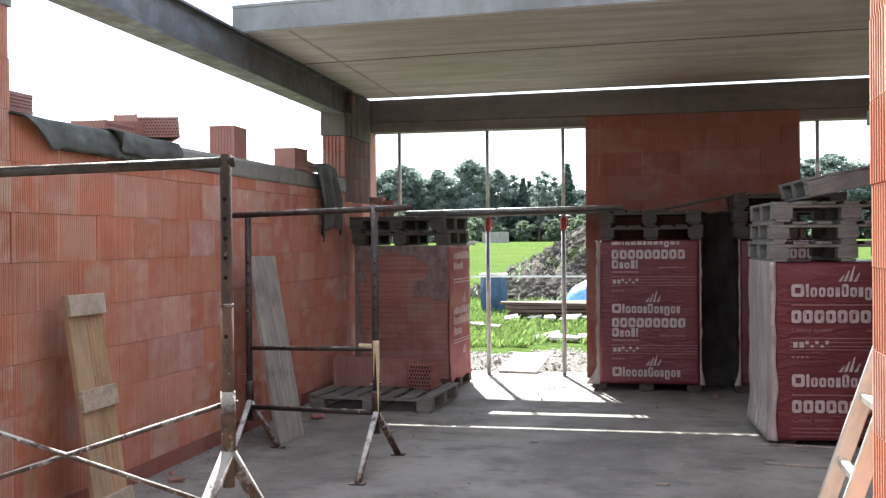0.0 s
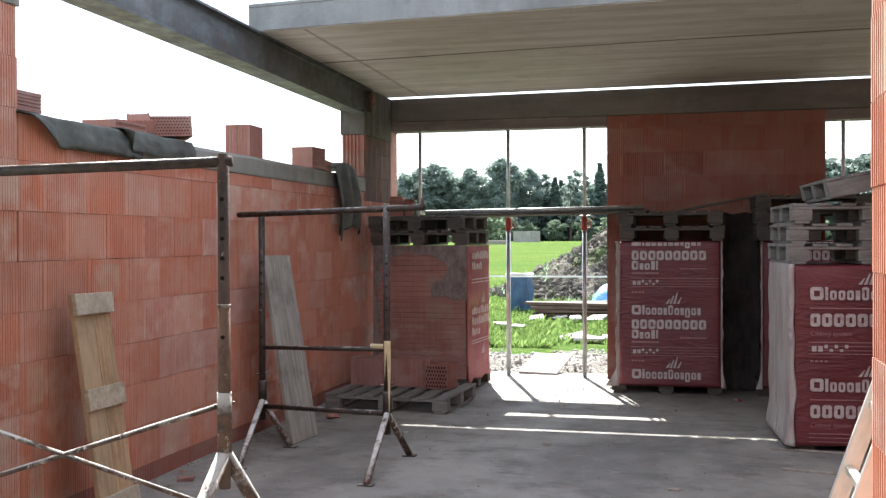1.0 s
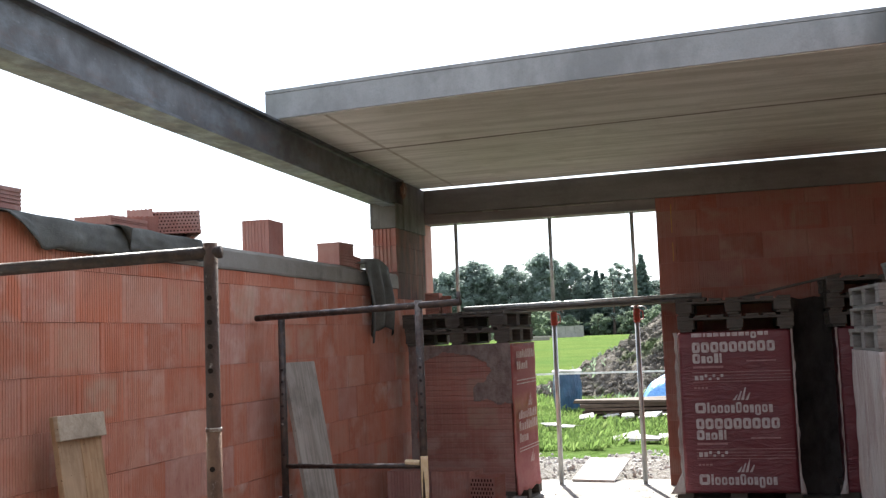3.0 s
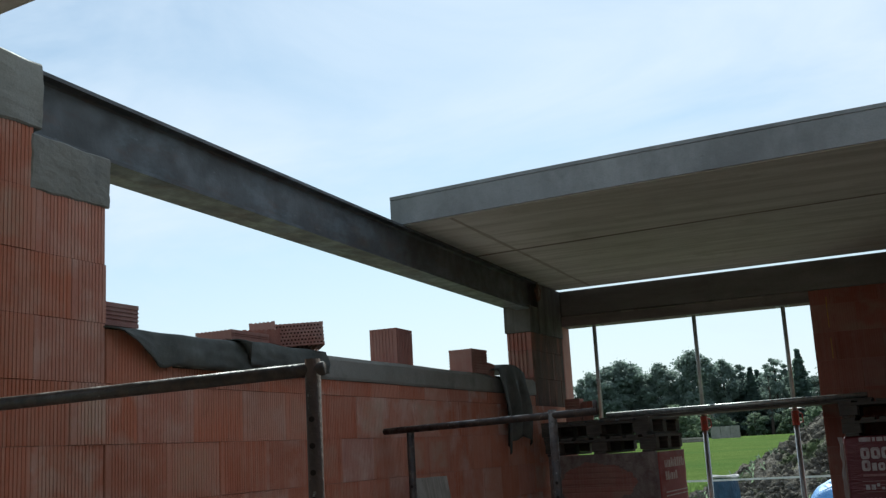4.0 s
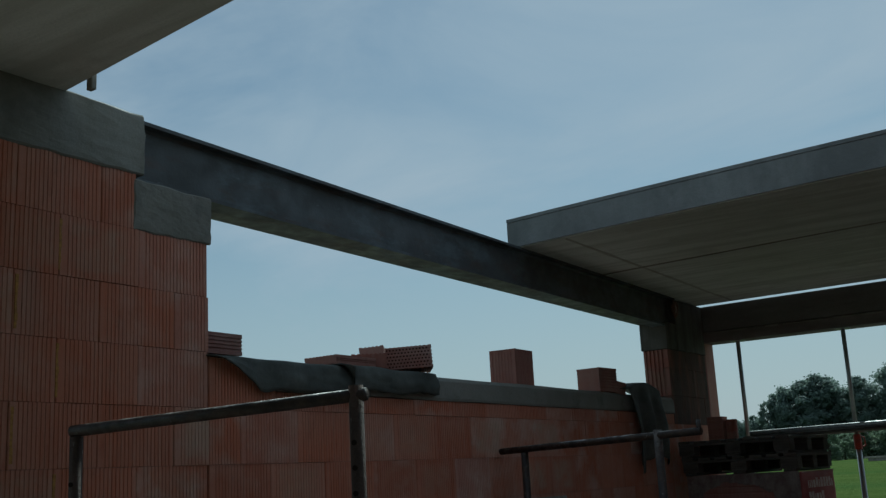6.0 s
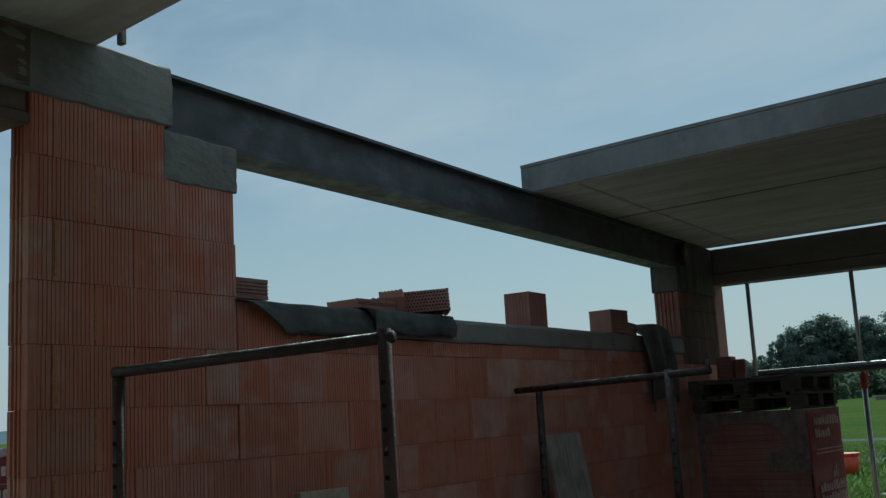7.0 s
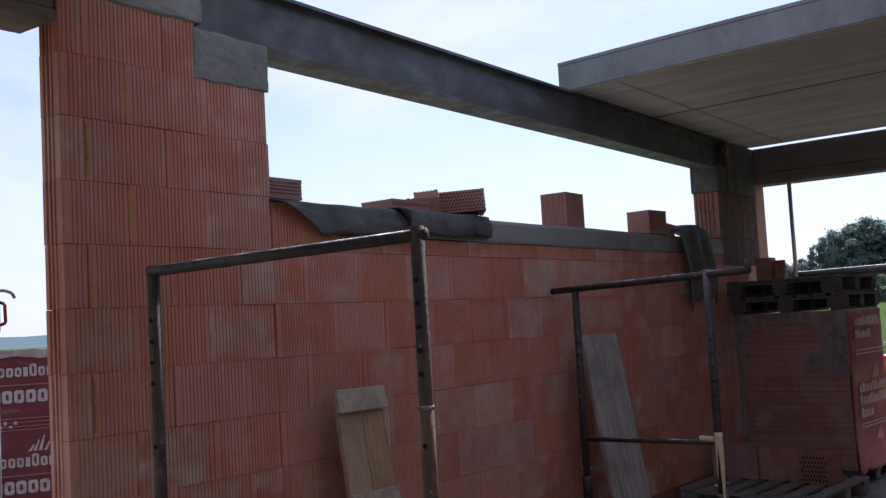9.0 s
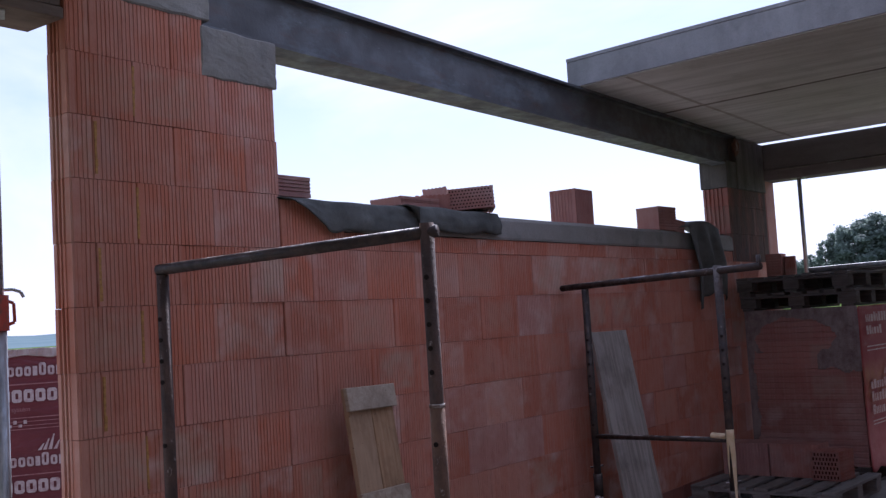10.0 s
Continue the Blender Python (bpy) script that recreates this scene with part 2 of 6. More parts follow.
k = Mat("red_brown_steel", 0.75, 0.1, 0.35)
c = k.mix(k.noise(14, 5, 0.65, (1, 1, 0.5), "world", 0.38, 0.62), (0.095, 0.057, 0.041), (0.20, 0.118, 0.077))
c = k.mix(k.noise(26, 5, 0.75, (1, 1, 0.6), "world", 0.60, 0.70), c, (0.40, 0.36, 0.32))
k.color(c)
k.bump(k.noise(60, 5, 0.7), 0.003, 0.7)
M_RUST_RED = k.m

k = Mat("brown_steel", 0.7, 0.1, 0.35)
c = k.mix(k.noise(14, 5, 0.65, (1, 1, 0.5), "world", 0.38, 0.62), (0.060, 0.041, 0.034), (0.115, 0.073, 0.056))
c = k.mix(k.noise(26, 5, 0.75, (1, 1, 0.6), "world", 0.62, 0.70), c, (0.40, 0.36, 0.32))
k.color(c)
k.bump(k.noise(60, 5, 0.7), 0.003, 0.7)
M_RUST_BROWN = k.m

k = Mat("splashed_sunlit_steel", 0.75, 0.1, 0.35)
c = k.mix(k.noise(16, 5, 0.65, (1, 1, 1), "world", 0.4, 0.62), (0.07, 0.046, 0.038), (0.15, 0.085, 0.055))
c = k.mix(k.mult(k.noise(15, 5, 0.7, (1, 1, 1), "world", 0.52, 0.72), 0.75), c, (0.60, 0.56, 0.52))
# whiter where facing up: mortar, and the sun's highlight painted along the top
c = k.mix(k.mult(k.upward(0.25, 0.7), k.noise(13, 6, 0.7, (1, 1, 1), "world", 0.36, 0.50)), c, (0.72, 0.69, 0.65))
c = k.mix(k.mult(k.noise(38, 4, 0.7, (1, 1, 0.35), "world", 0.60, 0.66), 0.8), c, (0.70, 0.67, 0.63))
k.color(c)
k.bump(k.noise(40, 5, 0.7), 0.006, 0.8)
M_SPLASHED_LIT = k.m

k = Mat("galvanised_steel", 0.42, 0.7, 0.5)
k.color(k.mix(k.noise(30, 4, 0.6, (1, 1, 0.3), "world", 0.35, 0.7), (0.32, 0.33, 0.33), (0.52, 0.53, 0.52)))
k.rough(k.noise(20, 4), 0.3, 0.6)
M_GALV = k.m

k = Mat("aluminium", 0.38, 0.75, 0.5)
k.color(k.mix(k.noise(9, 4, 0.6, (1, 1, 0.3), "object", 0.4, 0.7), (0.66, 0.63, 0.58), (0.45, 0.42, 0.37)))
k.rough(k.noise(20, 4), 0.3, 0.55)
M_ALU = k.m

k = Mat("red_paint", 0.5, 0, 0.5)
k.color(k.mix(k.noise(40, 4, 0.6, (1, 1, 1), "world", 0.5, 0.7), (0.42, 0.06, 0.035), (0.2, 0.07, 0.05)))
M_RED = k.m


def make_wood(name, light, dark, grey, grain=(1, 1, 1), amount=0.5):
    k = Mat(name, 0.8, 0, 0.3)
    c = k.mix(k.noise(26, 5, 0.6, grain, "object", 0.35, 0.65, 1.2), light, dark)
    c = k.mix(k.mult(k.rand(), amount), c, grey)
    c = k.mix(k.mult(k.noise(5, 5, 0.6, (1, 1, 1), "world", 0.5, 0.75), 0.6), c, tuple(v * 0.45 for v in dark))
    c = k.mix(k.mult(k.noise(55, 3, 0.5, (1, 1, 1), "object", 0.68, 0.72), 0.6), c, tuple(v * 0.3 for v in dark))
    k.color(c)
    k.bump(k.noise(34, 5, 0.6, grain, "object", 0.3, 0.7, 1.2), 0.002, 0.5)
    return k.m


M_PALLET_X = make_wood("pallet_wood", (0.225, 0.207, 0.187), (0.135, 0.121, 0.106), (0.208, 0.20, 0.188), (0.12, 1, 1))
M_PALLET_Y = make_wood("pallet_wood_cross", (0.225, 0.207, 0.187), (0.135, 0.121, 0.106), (0.208, 0.20, 0.188), (1, 0.12, 1))
# darker, browner variant of the pallet wood
M_DARK_X = make_wood("dark_pallet_wood", (0.100, 0.085, 0.07), (0.053, 0.042, 0.033), (0.088, 0.081, 0.074), (0.12, 1, 1))
M_DARK_Y = make_wood("dark_pallet_wood_cross", (0.100, 0.085, 0.07), (0.053, 0.042, 0.033), (0.088, 0.081, 0.074), (1, 0.12, 1))
M_PINE = make_wood("new_pine", (0.46, 0.305, 0.175), (0.31, 0.19, 0.10), (0.36, 0.29, 0.21), (1, 1, 0.1), 0.35)
M_GREYWOOD = make_wood("weathered_wood", (0.38, 0.345, 0.30), (0.22, 0.195, 0.165), (0.33, 0.31, 0.28), (1, 1, 0.07), 0.3)
M_PLANK = make_wood("scaffold_wood", (0.42, 0.37, 0.30), (0.26, 0.22, 0.17), (0.36, 0.34, 0.31), (0.08, 1, 1), 0.4)

k = Mat("red_film", 0.38, 0, 0.5)
c = k.mix(k.noise(2.2, 5, 0.6, (1, 1, 1), "world", 0.35, 0.7), (0.105, 0.014, 0.021), (0.15, 0.026, 0.033))
c = k.mix(k.mult(k.noise(7, 6, 0.7, (0.6, 0.6, 2), "world", 0.58, 0.75), 0.45), c, (0.19, 0.075, 0.075))
k.color(c)
k.rough(k.noise(6, 4), 0.3, 0.55)
k.bump(k.noise(7, 5, 0.55, (0.5, 0.5, 2.2), "world", 0.3, 0.7, 1.5), 0.02, 0.35)
k.bump(k.noise(45, 4, 0.55, (1, 1, 1), "world", 0.3, 0.7, 1.0), 0.003, 0.3)
M_FILM = k.m

k = Mat("clear_film", 0.3, 0, 0.5)
c = k.mix(k.noise(9, 5, 0.6, (1, 1, 0.25), "world", 0.4, 0.65), (0.44, 0.395, 0.375), (0.29, 0.21, 0.195))
k.color(c)
k.bump(k.noise(9, 5, 0.55, (1, 1, 0.35), "world", 0.3, 0.7, 2.0), 0.03, 0.5)
k.bump(k.noise(60, 4), 0.003, 0.3)
M_FILM_CLEAR = k.m

k = Mat("print_white", 0.45, 0, 0.4)
k.color(k.mix(k.noise(25, 5, 0.7, (1, 1, 1), "world", 0.45, 0.7), (0.47, 0.41, 0.405), (0.30, 0.19, 0.19)))
M_PRINT = k.m
k = Mat("print_grey", 0.45, 0, 0.4)
k.color(k.mix(k.noise(25, 5, 0.7, (1, 1, 1), "world", 0.4, 0.7), (0.31, 0.17, 0.17), (0.24, 0.09, 0.095)))
M_PRINT_GREY = k.m

k = Mat("bitumen_sheet", 0.75, 0, 0.35)
c = k.mix(k.noise(4, 6, 0.65, (1, 1, 1), "world", 0.4, 0.7), (0.066, 0.069, 0.061), (0.138, 0.143, 0.128))
c = k.mix(k.mult(k.noise(60, 4, 0.6, (1, 1, 1), "world", 0.5, 0.75), 0.4), c, (0.05, 0.055, 0.052))
k.color(c)
k.bump(k.noise(150, 4, 0.6), 0.002, 0.5)
M_SHEET = k.m

k = Mat("foam", 0.8, 0, 0.3)
k.color(k.mix(k.noise(60, 4), (0.50, 0.27, 0.075), (0.32, 0.16, 0.05)))
M_FOAM = k.m

# backing of the shallow brick cells: the shade inside them as dark colour
k = Mat("cell_shade", 0.95, 0, 0.1)
k.color(k.mix(k.noise(60, 4), (0.075, 0.026, 0.018), (0.030, 0.013, 0.010)))
M_CELL_SHADE = k.m

# near-black colour for the shade inside pin holes
k = Mat("hole_shade", 0.95, 0, 0.1)
k.color((0.02, 0.015, 0.013))
M_HOLE_SHADE = k.m

# ---- mesh helpers ----


def part(name, bm, material, parent=None, label="", smooth=False):
    """Links a bmesh as one mesh object under a thing or a part."""
    me = bpy.data.meshes.new(name)
    bm.to_mesh(me)
    bm.free()
    if smooth:
        me.shade_smooth()
    me.materials.append(material)
    ob = new(name, me)
    if parent:
        ob.parent = parent
    if label:
        ob["label"] = label
    return ob


def share(name, me, parent, m):
    """One more piece on a shared mesh."""
    ob = new(name, me)
    ob.parent = parent
    ob.matrix_basis = m
    return ob


def thing(name, at, label, category, group="", kind="", turn=0, tilt=(0, 0)):
    ob = new(name)
    ob.empty_display_size = 0.1
    ob.matrix_basis = pose(*at, tilt[0], tilt[1], turn)
    return tagged(ob, label, category, group, kind)


def box(bm, x0, x1, y0, y1, z0, z1, bevel=0.0, jit=0.0, rnd=random):
    r = bmesh.ops.create_cube(bm, size=1)
    vs = r["verts"]
    for v in vs:
        v.co = Vector((x0 + (v.co.x + 0.5) * (x1 - x0), y0 + (v.co.y + 0.5) * (y1 - y0), z0 + (v.co.z + 0.5) * (z1 - z0)))
        if jit:
            v.co += Vector((rnd.uniform(-jit, jit), rnd.uniform(-jit, jit), rnd.uniform(-jit, jit)))
    if bevel:
        es = list({e for v in vs for e in v.link_edges})
        bmesh.ops.bevel(bm, geom=es, offset=bevel, segments=1, affect="EDGES", profile=0.5)
    return vs


def one_box(*a, **kw):
    bm = bmesh.new()
    box(bm, *a, **kw)
    return bm


def tube(bm, p, q, r, seg=10, r2=None):
    p, q = Vector(p), Vector(q)
    d = q - p
    m = Matrix.Translation((p + q) / 2) @ d.to_track_quat("Z", "Y").to_matrix().to_4x4()
    bmesh.ops.create_cone(bm, cap_ends=True, segments=seg, radius1=r, radius2=r if r2 is None else r2, depth=d.length, matrix=m)


def one_tube(*a, **kw):
    bm = bmesh.new()
    tube(bm, *a, **kw)
    return bm


def prism(bm, pts, axis, lo, hi):
    """A closed outline of 2D points, pulled along an axis from lo to hi."""
    def put(u, v, w):
        return {"x": (w, u, v), "y": (u, w, v), "z": (u, v, w)}[axis]
    a = [bm.verts.new(put(u, v, lo)) for u, v in pts]
    b = [bm.verts.new(put(u, v, hi)) for u, v in pts]
    n = len(pts)
    fs = [bm.faces.new(a), bm.faces.new(b)]
    for i in range(n):
        fs.append(bm.faces.new((a[i], a[(i + 1) % n], b[(i + 1) % n], b[i])))
    bmesh.ops.recalc_face_normals(bm, faces=fs)


def grid_sheet(bm, fn, nu, nv):
    vs = [[bm.verts.new(fn(i / nu, j / nv)) for j in range(nv + 1)] for i in range(nu + 1)]
    for i in range(nu):
        for j in range(nv):
            bm.faces.new((vs[i][j], vs[i + 1][j], vs[i + 1][j + 1], vs[i][j + 1]))
    return vs


def sheet_part(name, fn, nu, nv, material, parent=None, label="", thick=0.004):
    bm = bmesh.new()
    grid_sheet(bm, fn, nu, nv)
    ob = part(name, bm, material, parent, label, True)
    s = ob.modifiers.new("thickness", "SOLIDIFY")
    s.thickness, s.offset = thick, 0
    return ob


# ---- the large structure ----
T = 0.25            # wall thickness
COURSE, LENGTH = 0.25, 0.3965
BASE = 0.105        # top of the levelling course
BACK = 9.50         # inner face of the back wall
PIL0, PIL1 = 1.92, 3.02      # the pier between the two west openings
JAMB = 8.55         # far jamb of the long west opening
SOFFIT = 3.050

bm = one_box(-5.2, 9.0, -6.0, 9.9, -0.35, 0.0)
floor = tagged(part("floor", bm, M_FLOOR), "dusty grey bare concrete floor slab with stains", "floor", kind="structure")


def ribbed_brick(length, height, depth=0.07, groove=0.0036):
    """A hollow clay block seen from its ribbed face: along x, face at y = 0 towards -y, its base at z = 0."""
    bm = bmesh.new()
    e0 = 0.034 if length > 0.2 else 0.01
    e1 = 0.010
    ribs = max(1, round((length - e0 - e1) / 0.0195))
    step = (length - e0 - e1) / ribs
    pts = [(0.0, 0.004), (0.003, 0.0), (e0 - 0.002, 0.0)]
    for i in range(ribs):
        u = e0 + i * step
        g = groove
        pts += [(u + step * 0.05, g), (u + step * 0.27, g), (u + step * 0.34, 0.0), (u + step * 0.97, 0.0)]
    pts += [(length - 0.003, 0.0), (length, 0.004), (length, depth), (0.0, depth)]
    lo = [bm.verts.new((u, v, 0)) for u, v in pts]
    hi = [bm.verts.new((u, v, height)) for u, v in pts]
    n = len(pts)
    for i in range(n - 3):
        bm.faces.new((lo[i], lo[i + 1], hi[i + 1], hi[i]))
    for i in range(n - 3, n):
        bm.faces.new((lo[i], lo[(i + 1) % n], hi[(i + 1) % n], hi[i]))
    bm.faces.new(list(reversed(lo)))
    bm.faces.new(hi)
    bmesh.ops.recalc_face_normals(bm, faces=bm.faces[:])
    me = bpy.data.meshes.new("brick")
    bm.to_mesh(me)
    bm.free()
    return me


BRICK_CACHE = {}


def brick_mesh(length, height, mat):
    key = (round(length, 3), round(height, 3), mat.name)
    if key not in BRICK_CACHE:
        BRICK_CACHE[key] = ribbed_brick(length - 0.003, height - 0.0024)
        BRICK_CACHE[key].materials.append(mat)
    return BRICK_CACHE[key]


def courses(z0, z1):
    """The bed joints between two heights, on the courses of the house."""
    zs = [z0] + [BASE + COURSE * i for i in range(20) if z0 + 0.01 < BASE + COURSE * i < z1 - 0.01] + [z1]
    return list(zip(zs, zs[1:]))


def lay_bricks(wall, frame_m, u0, u1, z0, z1, origin, rnd, odd=0, name="brick", mat=M_BRICK):
    """Bricks over the stretch u0..u1 of a wall whose face frame is frame_m (x along, -y out)."""
    for zl, zh in courses(z0, z1):
        row = round((zl - BASE) / COURSE)
        shift = origin + (LENGTH / 2 if (row + odd) % 2 else 0)
        k0 = math.floor((u0 - shift) / LENGTH)
        u = shift + k0 * LENGTH
        while u < u1 - 0.001:
            a, b = max(u, u0), min(u + LENGTH, u1)
            if b - a > 0.02:
                me = brick_mesh(b - a, zh - zl, mat)
                share(name, me, wall, frame_m @ pose(a, rnd.uniform(-0.003, 0.002), zl, 0, rnd.uniform(-0.15, 0.15), rnd.uniform(-0.25, 0.25)))
            u += LENGTH


def jamb_mesh(width, height, grooves=6, mat=M_BRICK):
    """The end of a block: deep vertical keys, along x, towards -y."""
    bm = bmesh.new()
    e, step = 0.02, (width - 0.04) / grooves
    pts = [(0, 0), (e, 0)]
    for i in range(grooves):
        u = e + i * step
        pts += [(u + step * 0.15, 0.012), (u + step * 0.5, 0.012), (u + step * 0.65, 0), (u + step, 0)]
    pts += [(width, 0), (width, 0.05), (0, 0.05)]
    prism(bm, pts, "z", 0, height)
    me = bpy.data.meshes.new("end_brick")
    bm.to_mesh(me)
    bm.free()
    me.materials.append(mat)
    return me


# west wall: x = 0 is its inner face; the mortar core stands 2 cm back
bm = bmesh.new()
box(bm, -T + 0.02, -0.02, PIL0 + 0.22, JAMB + 0.7, 0, 1.93)
box(bm, -T + 0.02, -0.021, PIL1 - 0.02, PIL1 + 0.435, 1.93, 2.07)
box(bm, -T + 0.02, -0.02, PIL0 + 0.22, PIL1 - 0.02, 1.93, 2.60)
box(bm, -T + 0.02, -0.02, PIL0 + 0.22, 2.58, 2.60, 2.85)
box(bm, -0.118, -0.02, PIL0 + 0.02, PIL0 + 0.22, 0, 2.85)
box(bm, -T + 0.02, -0.02, -6.0, -0.9, 0, 2.85)
wall_west = tagged(part("wall_west", bm, M_CORE), "ribbed orange clay block wall with thin joints and a long window opening", "wall", kind="structure")

# sill screed on the low wall
bm = bmesh.new()

prof = [(-T - 0.01, 1.945), (0.006, 1.945), (0.010, 1.96), (0.008, 2.06), (-0.012, 2.083), (-T - 0.01, 2.088)]
n = 60
rings = []
for i in range(n + 1):
    y = PIL1 + 0.44 + (JAMB - PIL1 - 0.44) * i / n
    rings.append([bm.verts.new((u + 0.006 * noise.noise((u * 3, y * 3, v * 9)), y, v + 0.008 * noise.noise((u * 2 + 9, y * 1.7, v * 5)))) for u, v in prof])
for a, b in zip(rings, rings[1:]):
    for i in range(len(prof)):
        bm.faces.new((a[i], b[i], b[(i + 1) % len(prof)], a[(i + 1) % len(prof)]))
bm.faces.new(rings[0])
bm.faces.new(list(reversed(rings[-1])))
bmesh.ops.recalc_face_normals(bm, faces=bm.faces[:])
tagged(part("window_sill", bm, M_MORTAR), "rough grey mortar screed along the top of the low wall", "sill", kind="structure")

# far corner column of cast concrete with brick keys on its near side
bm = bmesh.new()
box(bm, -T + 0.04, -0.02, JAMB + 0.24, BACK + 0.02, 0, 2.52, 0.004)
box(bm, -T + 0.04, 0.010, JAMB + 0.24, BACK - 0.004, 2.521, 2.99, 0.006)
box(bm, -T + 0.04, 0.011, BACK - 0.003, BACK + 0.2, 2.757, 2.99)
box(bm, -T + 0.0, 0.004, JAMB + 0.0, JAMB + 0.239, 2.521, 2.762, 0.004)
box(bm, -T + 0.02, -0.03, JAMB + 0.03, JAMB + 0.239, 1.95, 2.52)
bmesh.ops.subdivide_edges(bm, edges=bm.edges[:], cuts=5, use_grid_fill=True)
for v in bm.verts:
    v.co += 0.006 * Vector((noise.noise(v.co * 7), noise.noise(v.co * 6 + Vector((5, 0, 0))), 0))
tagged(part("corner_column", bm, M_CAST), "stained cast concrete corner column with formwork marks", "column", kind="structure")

# mortar bearing on the pier, round the steel beam's end
bm = bmesh.new()
rm = random.Random(4)
box(bm, -T, 0.006, 2.585, PIL1 + 0.012, 2.602, 2.822, 0.006, 0.004, rm)
box(bm, -T, 0.008, 1.6, 2.64, 2.852, 3.125, 0.008, 0.006, rm)
bmesh.ops.subdivide_edges(bm, edges=bm.edges[:], cuts=14, use_grid_fill=True)
for v in bm.verts:
    v.co += 0.006 * Vector((noise.noise(v.co * 9) + 0.6 * noise.noise(v.co * 34), noise.noise(v.co * 17 + Vector((5, 0, 0))), 1.4 * noise.noise(v.co * 15 + Vector((0, 7, 0)))))
tagged(part("mortar_bearing", bm, M_MORTAR), "grey mortar bearing packed round the end of the steel beam", "bearing", kind="structure")


def i_beam(bm, x0, x1, z0, z1, y0, y1, flange=0.017, web=0.012):
    xm = (x0 + x1) / 2
    w = web / 2
    pts = [(x0, z0), (x1, z0), (x1, z0 + flange), (xm + w + 0.01, z0 + flange + 0.002), (xm + w, z0 + flange + 0.012), (xm + w, z1 - flange - 0.012),
           (xm + w + 0.01, z1 - flange - 0.002), (x1, z1 - flange), (x1, z1), (x0, z1), (x0, z1 - flange), (xm - w, z1 - flange), (xm - w, z0 + flange), (x0, z0 + flange)]
    prism(bm, pts, "y", y0, y1)


bm = bmesh.new()
i_beam(bm, -0.125, 0.0, 2.790, 3.035, 2.60, JAMB + 0.30)
for v in bm.verts:                                      # each beam falls a little to the far end
    d = v.co.y - 3.0
    v.co.z = v.co.z - 3.035 + 3.098 - 0.0155 * d if v.co.z > 2.9 else v.co.z - 2.790 + 2.812 - 0.0150 * d
b2 = bmesh.new()
i_beam(b2, -0.255, -0.13, 2.790, 3.035, 2.60, JAMB + 0.30)
for v in b2.verts:
    d = v.co.y - 3.0
    v.co.z = v.co.z - 3.035 + 3.098 - 0.0155 * d if v.co.z > 2.9 else v.co.z - 2.790 + 2.820 - 0.0107 * d
me = bpy.data.meshes.new("tmp")
b2.to_mesh(me)
b2.free()
bm.from_mesh(me)
bpy.data.meshes.remove(me)
tagged(part("steel_beam", bm, M_STEEL), "pair of dark blue-grey painted steel I-beams over the opening", "beam", kind="structure")

# back wall: two piers of blocks, lintel and beam
bm = bmesh.new()
box(bm, -T, -0.002, BACK + 0.02, BACK + T, 0, 2.742)
box(bm, 2.34 + 0.02, 4.495 - 0.02, BACK + 0.02, BACK + T - 0.01, 0, 2.742)
box(bm, 5.47, 9.0, BACK + 0.02, BACK + T - 0.01, 0, 2.742)
wall_north = tagged(part("wall_north", bm, M_CORE), "ribbed clay block back wall with two wide openings", "wall", kind="structure")
bm = bmesh.new()
box(bm, 0.0, 2.34, BACK + 0.004, BACK + T - 0.012, 2.638, 2.742, 0.004)
box(bm, 4.495, 5.47, BACK + 0.004, BACK + T - 0.012, 2.638, 2.742, 0.004)
M_LINTEL = make_concrete("clay_lintel", (0.205, 0.182, 0.174), (0.275, 0.248, 0.238), (0.12, 0.105, 0.10), (0.3, 3, 2))
tagged(part("lintel", bm, M_LINTEL), "brown clay-faced lintel over the wide openings", "lintel", kind="structure")
bm = bmesh.new()
box(bm, 0.012, 9.0, BACK - 0.005, BACK + T, 2.745, 2.990, 0.006)
for v in bm.verts:
    if v.co.z > 2.9:
        v.co.z += 0.0088 * v.co.x
tagged(part("ring_beam", bm, make_concrete("dark_beam", (0.185, 0.178, 0.175), (0.245, 0.238, 0.232), (0.125, 0.12, 0.118), (0.3, 3, 2))), "dark steel-faced beam along the back wall", "beam", kind="structure")


bm = bmesh.new()
rj = random.Random(9)
x = 0.12
while x < 5.4:
    ln = rj.uniform(0.12, 0.55)
    if not 2.30 < x + ln / 2 < 4.5:
        box(bm, x, x + ln, BACK - 0.012, BACK + 0.004, 2.726 + rj.uniform(-0.003, 0.003), 2.736 + rj.uniform(-0.002, 0.004), 0.002)
    x += ln + rj.uniform(0.03, 0.2)
tagged(part("lintel_joint", bm, M_MORTAR), "pale ragged mortar squeezed out over the lintel", "joint", kind="structure")

# hollow-core planks of the far ceiling
def hollow_plank(x0, x1, y0, y1, z0=SOFFIT, z1=3.270):
    """A precast plank along x; its near end shows the row of cores."""
    bm = bmesh.new()
    prism(bm, [(y0 + 0.0006, z0 + 0.036), (y0 + 0.009, z0 + 0.034), (y0 + 0.010, z0), (y1 - 0.004, z0), (y1 - 0.003, z0 + 0.034), (y1 - 0.0006, z0 + 0.036), (y1 - 0.004, z1 - 0.03), (y1 - 0.02, z1), (y0 + 0.02, z1), (y0 + 0.004, z1 - 0.03)], "x", x0, x1)
    bmesh.ops.subdivide_edges(bm, edges=[e for e in bm.edges if e.calc_length() > 4], cuts=10)
    return bm


def skew(x, y):
    """How far the planks are laid askew, less towards the back wall."""
    return 0.122 * (x + 0.10) * min(1.0, max(0.0, 9.474 - y) / 2.4) if x < 0 else (0.122 * x - 0.0085 * x * x + 0.0122) * min(1.0, max(0.0, 9.474 - y) / 2.4)


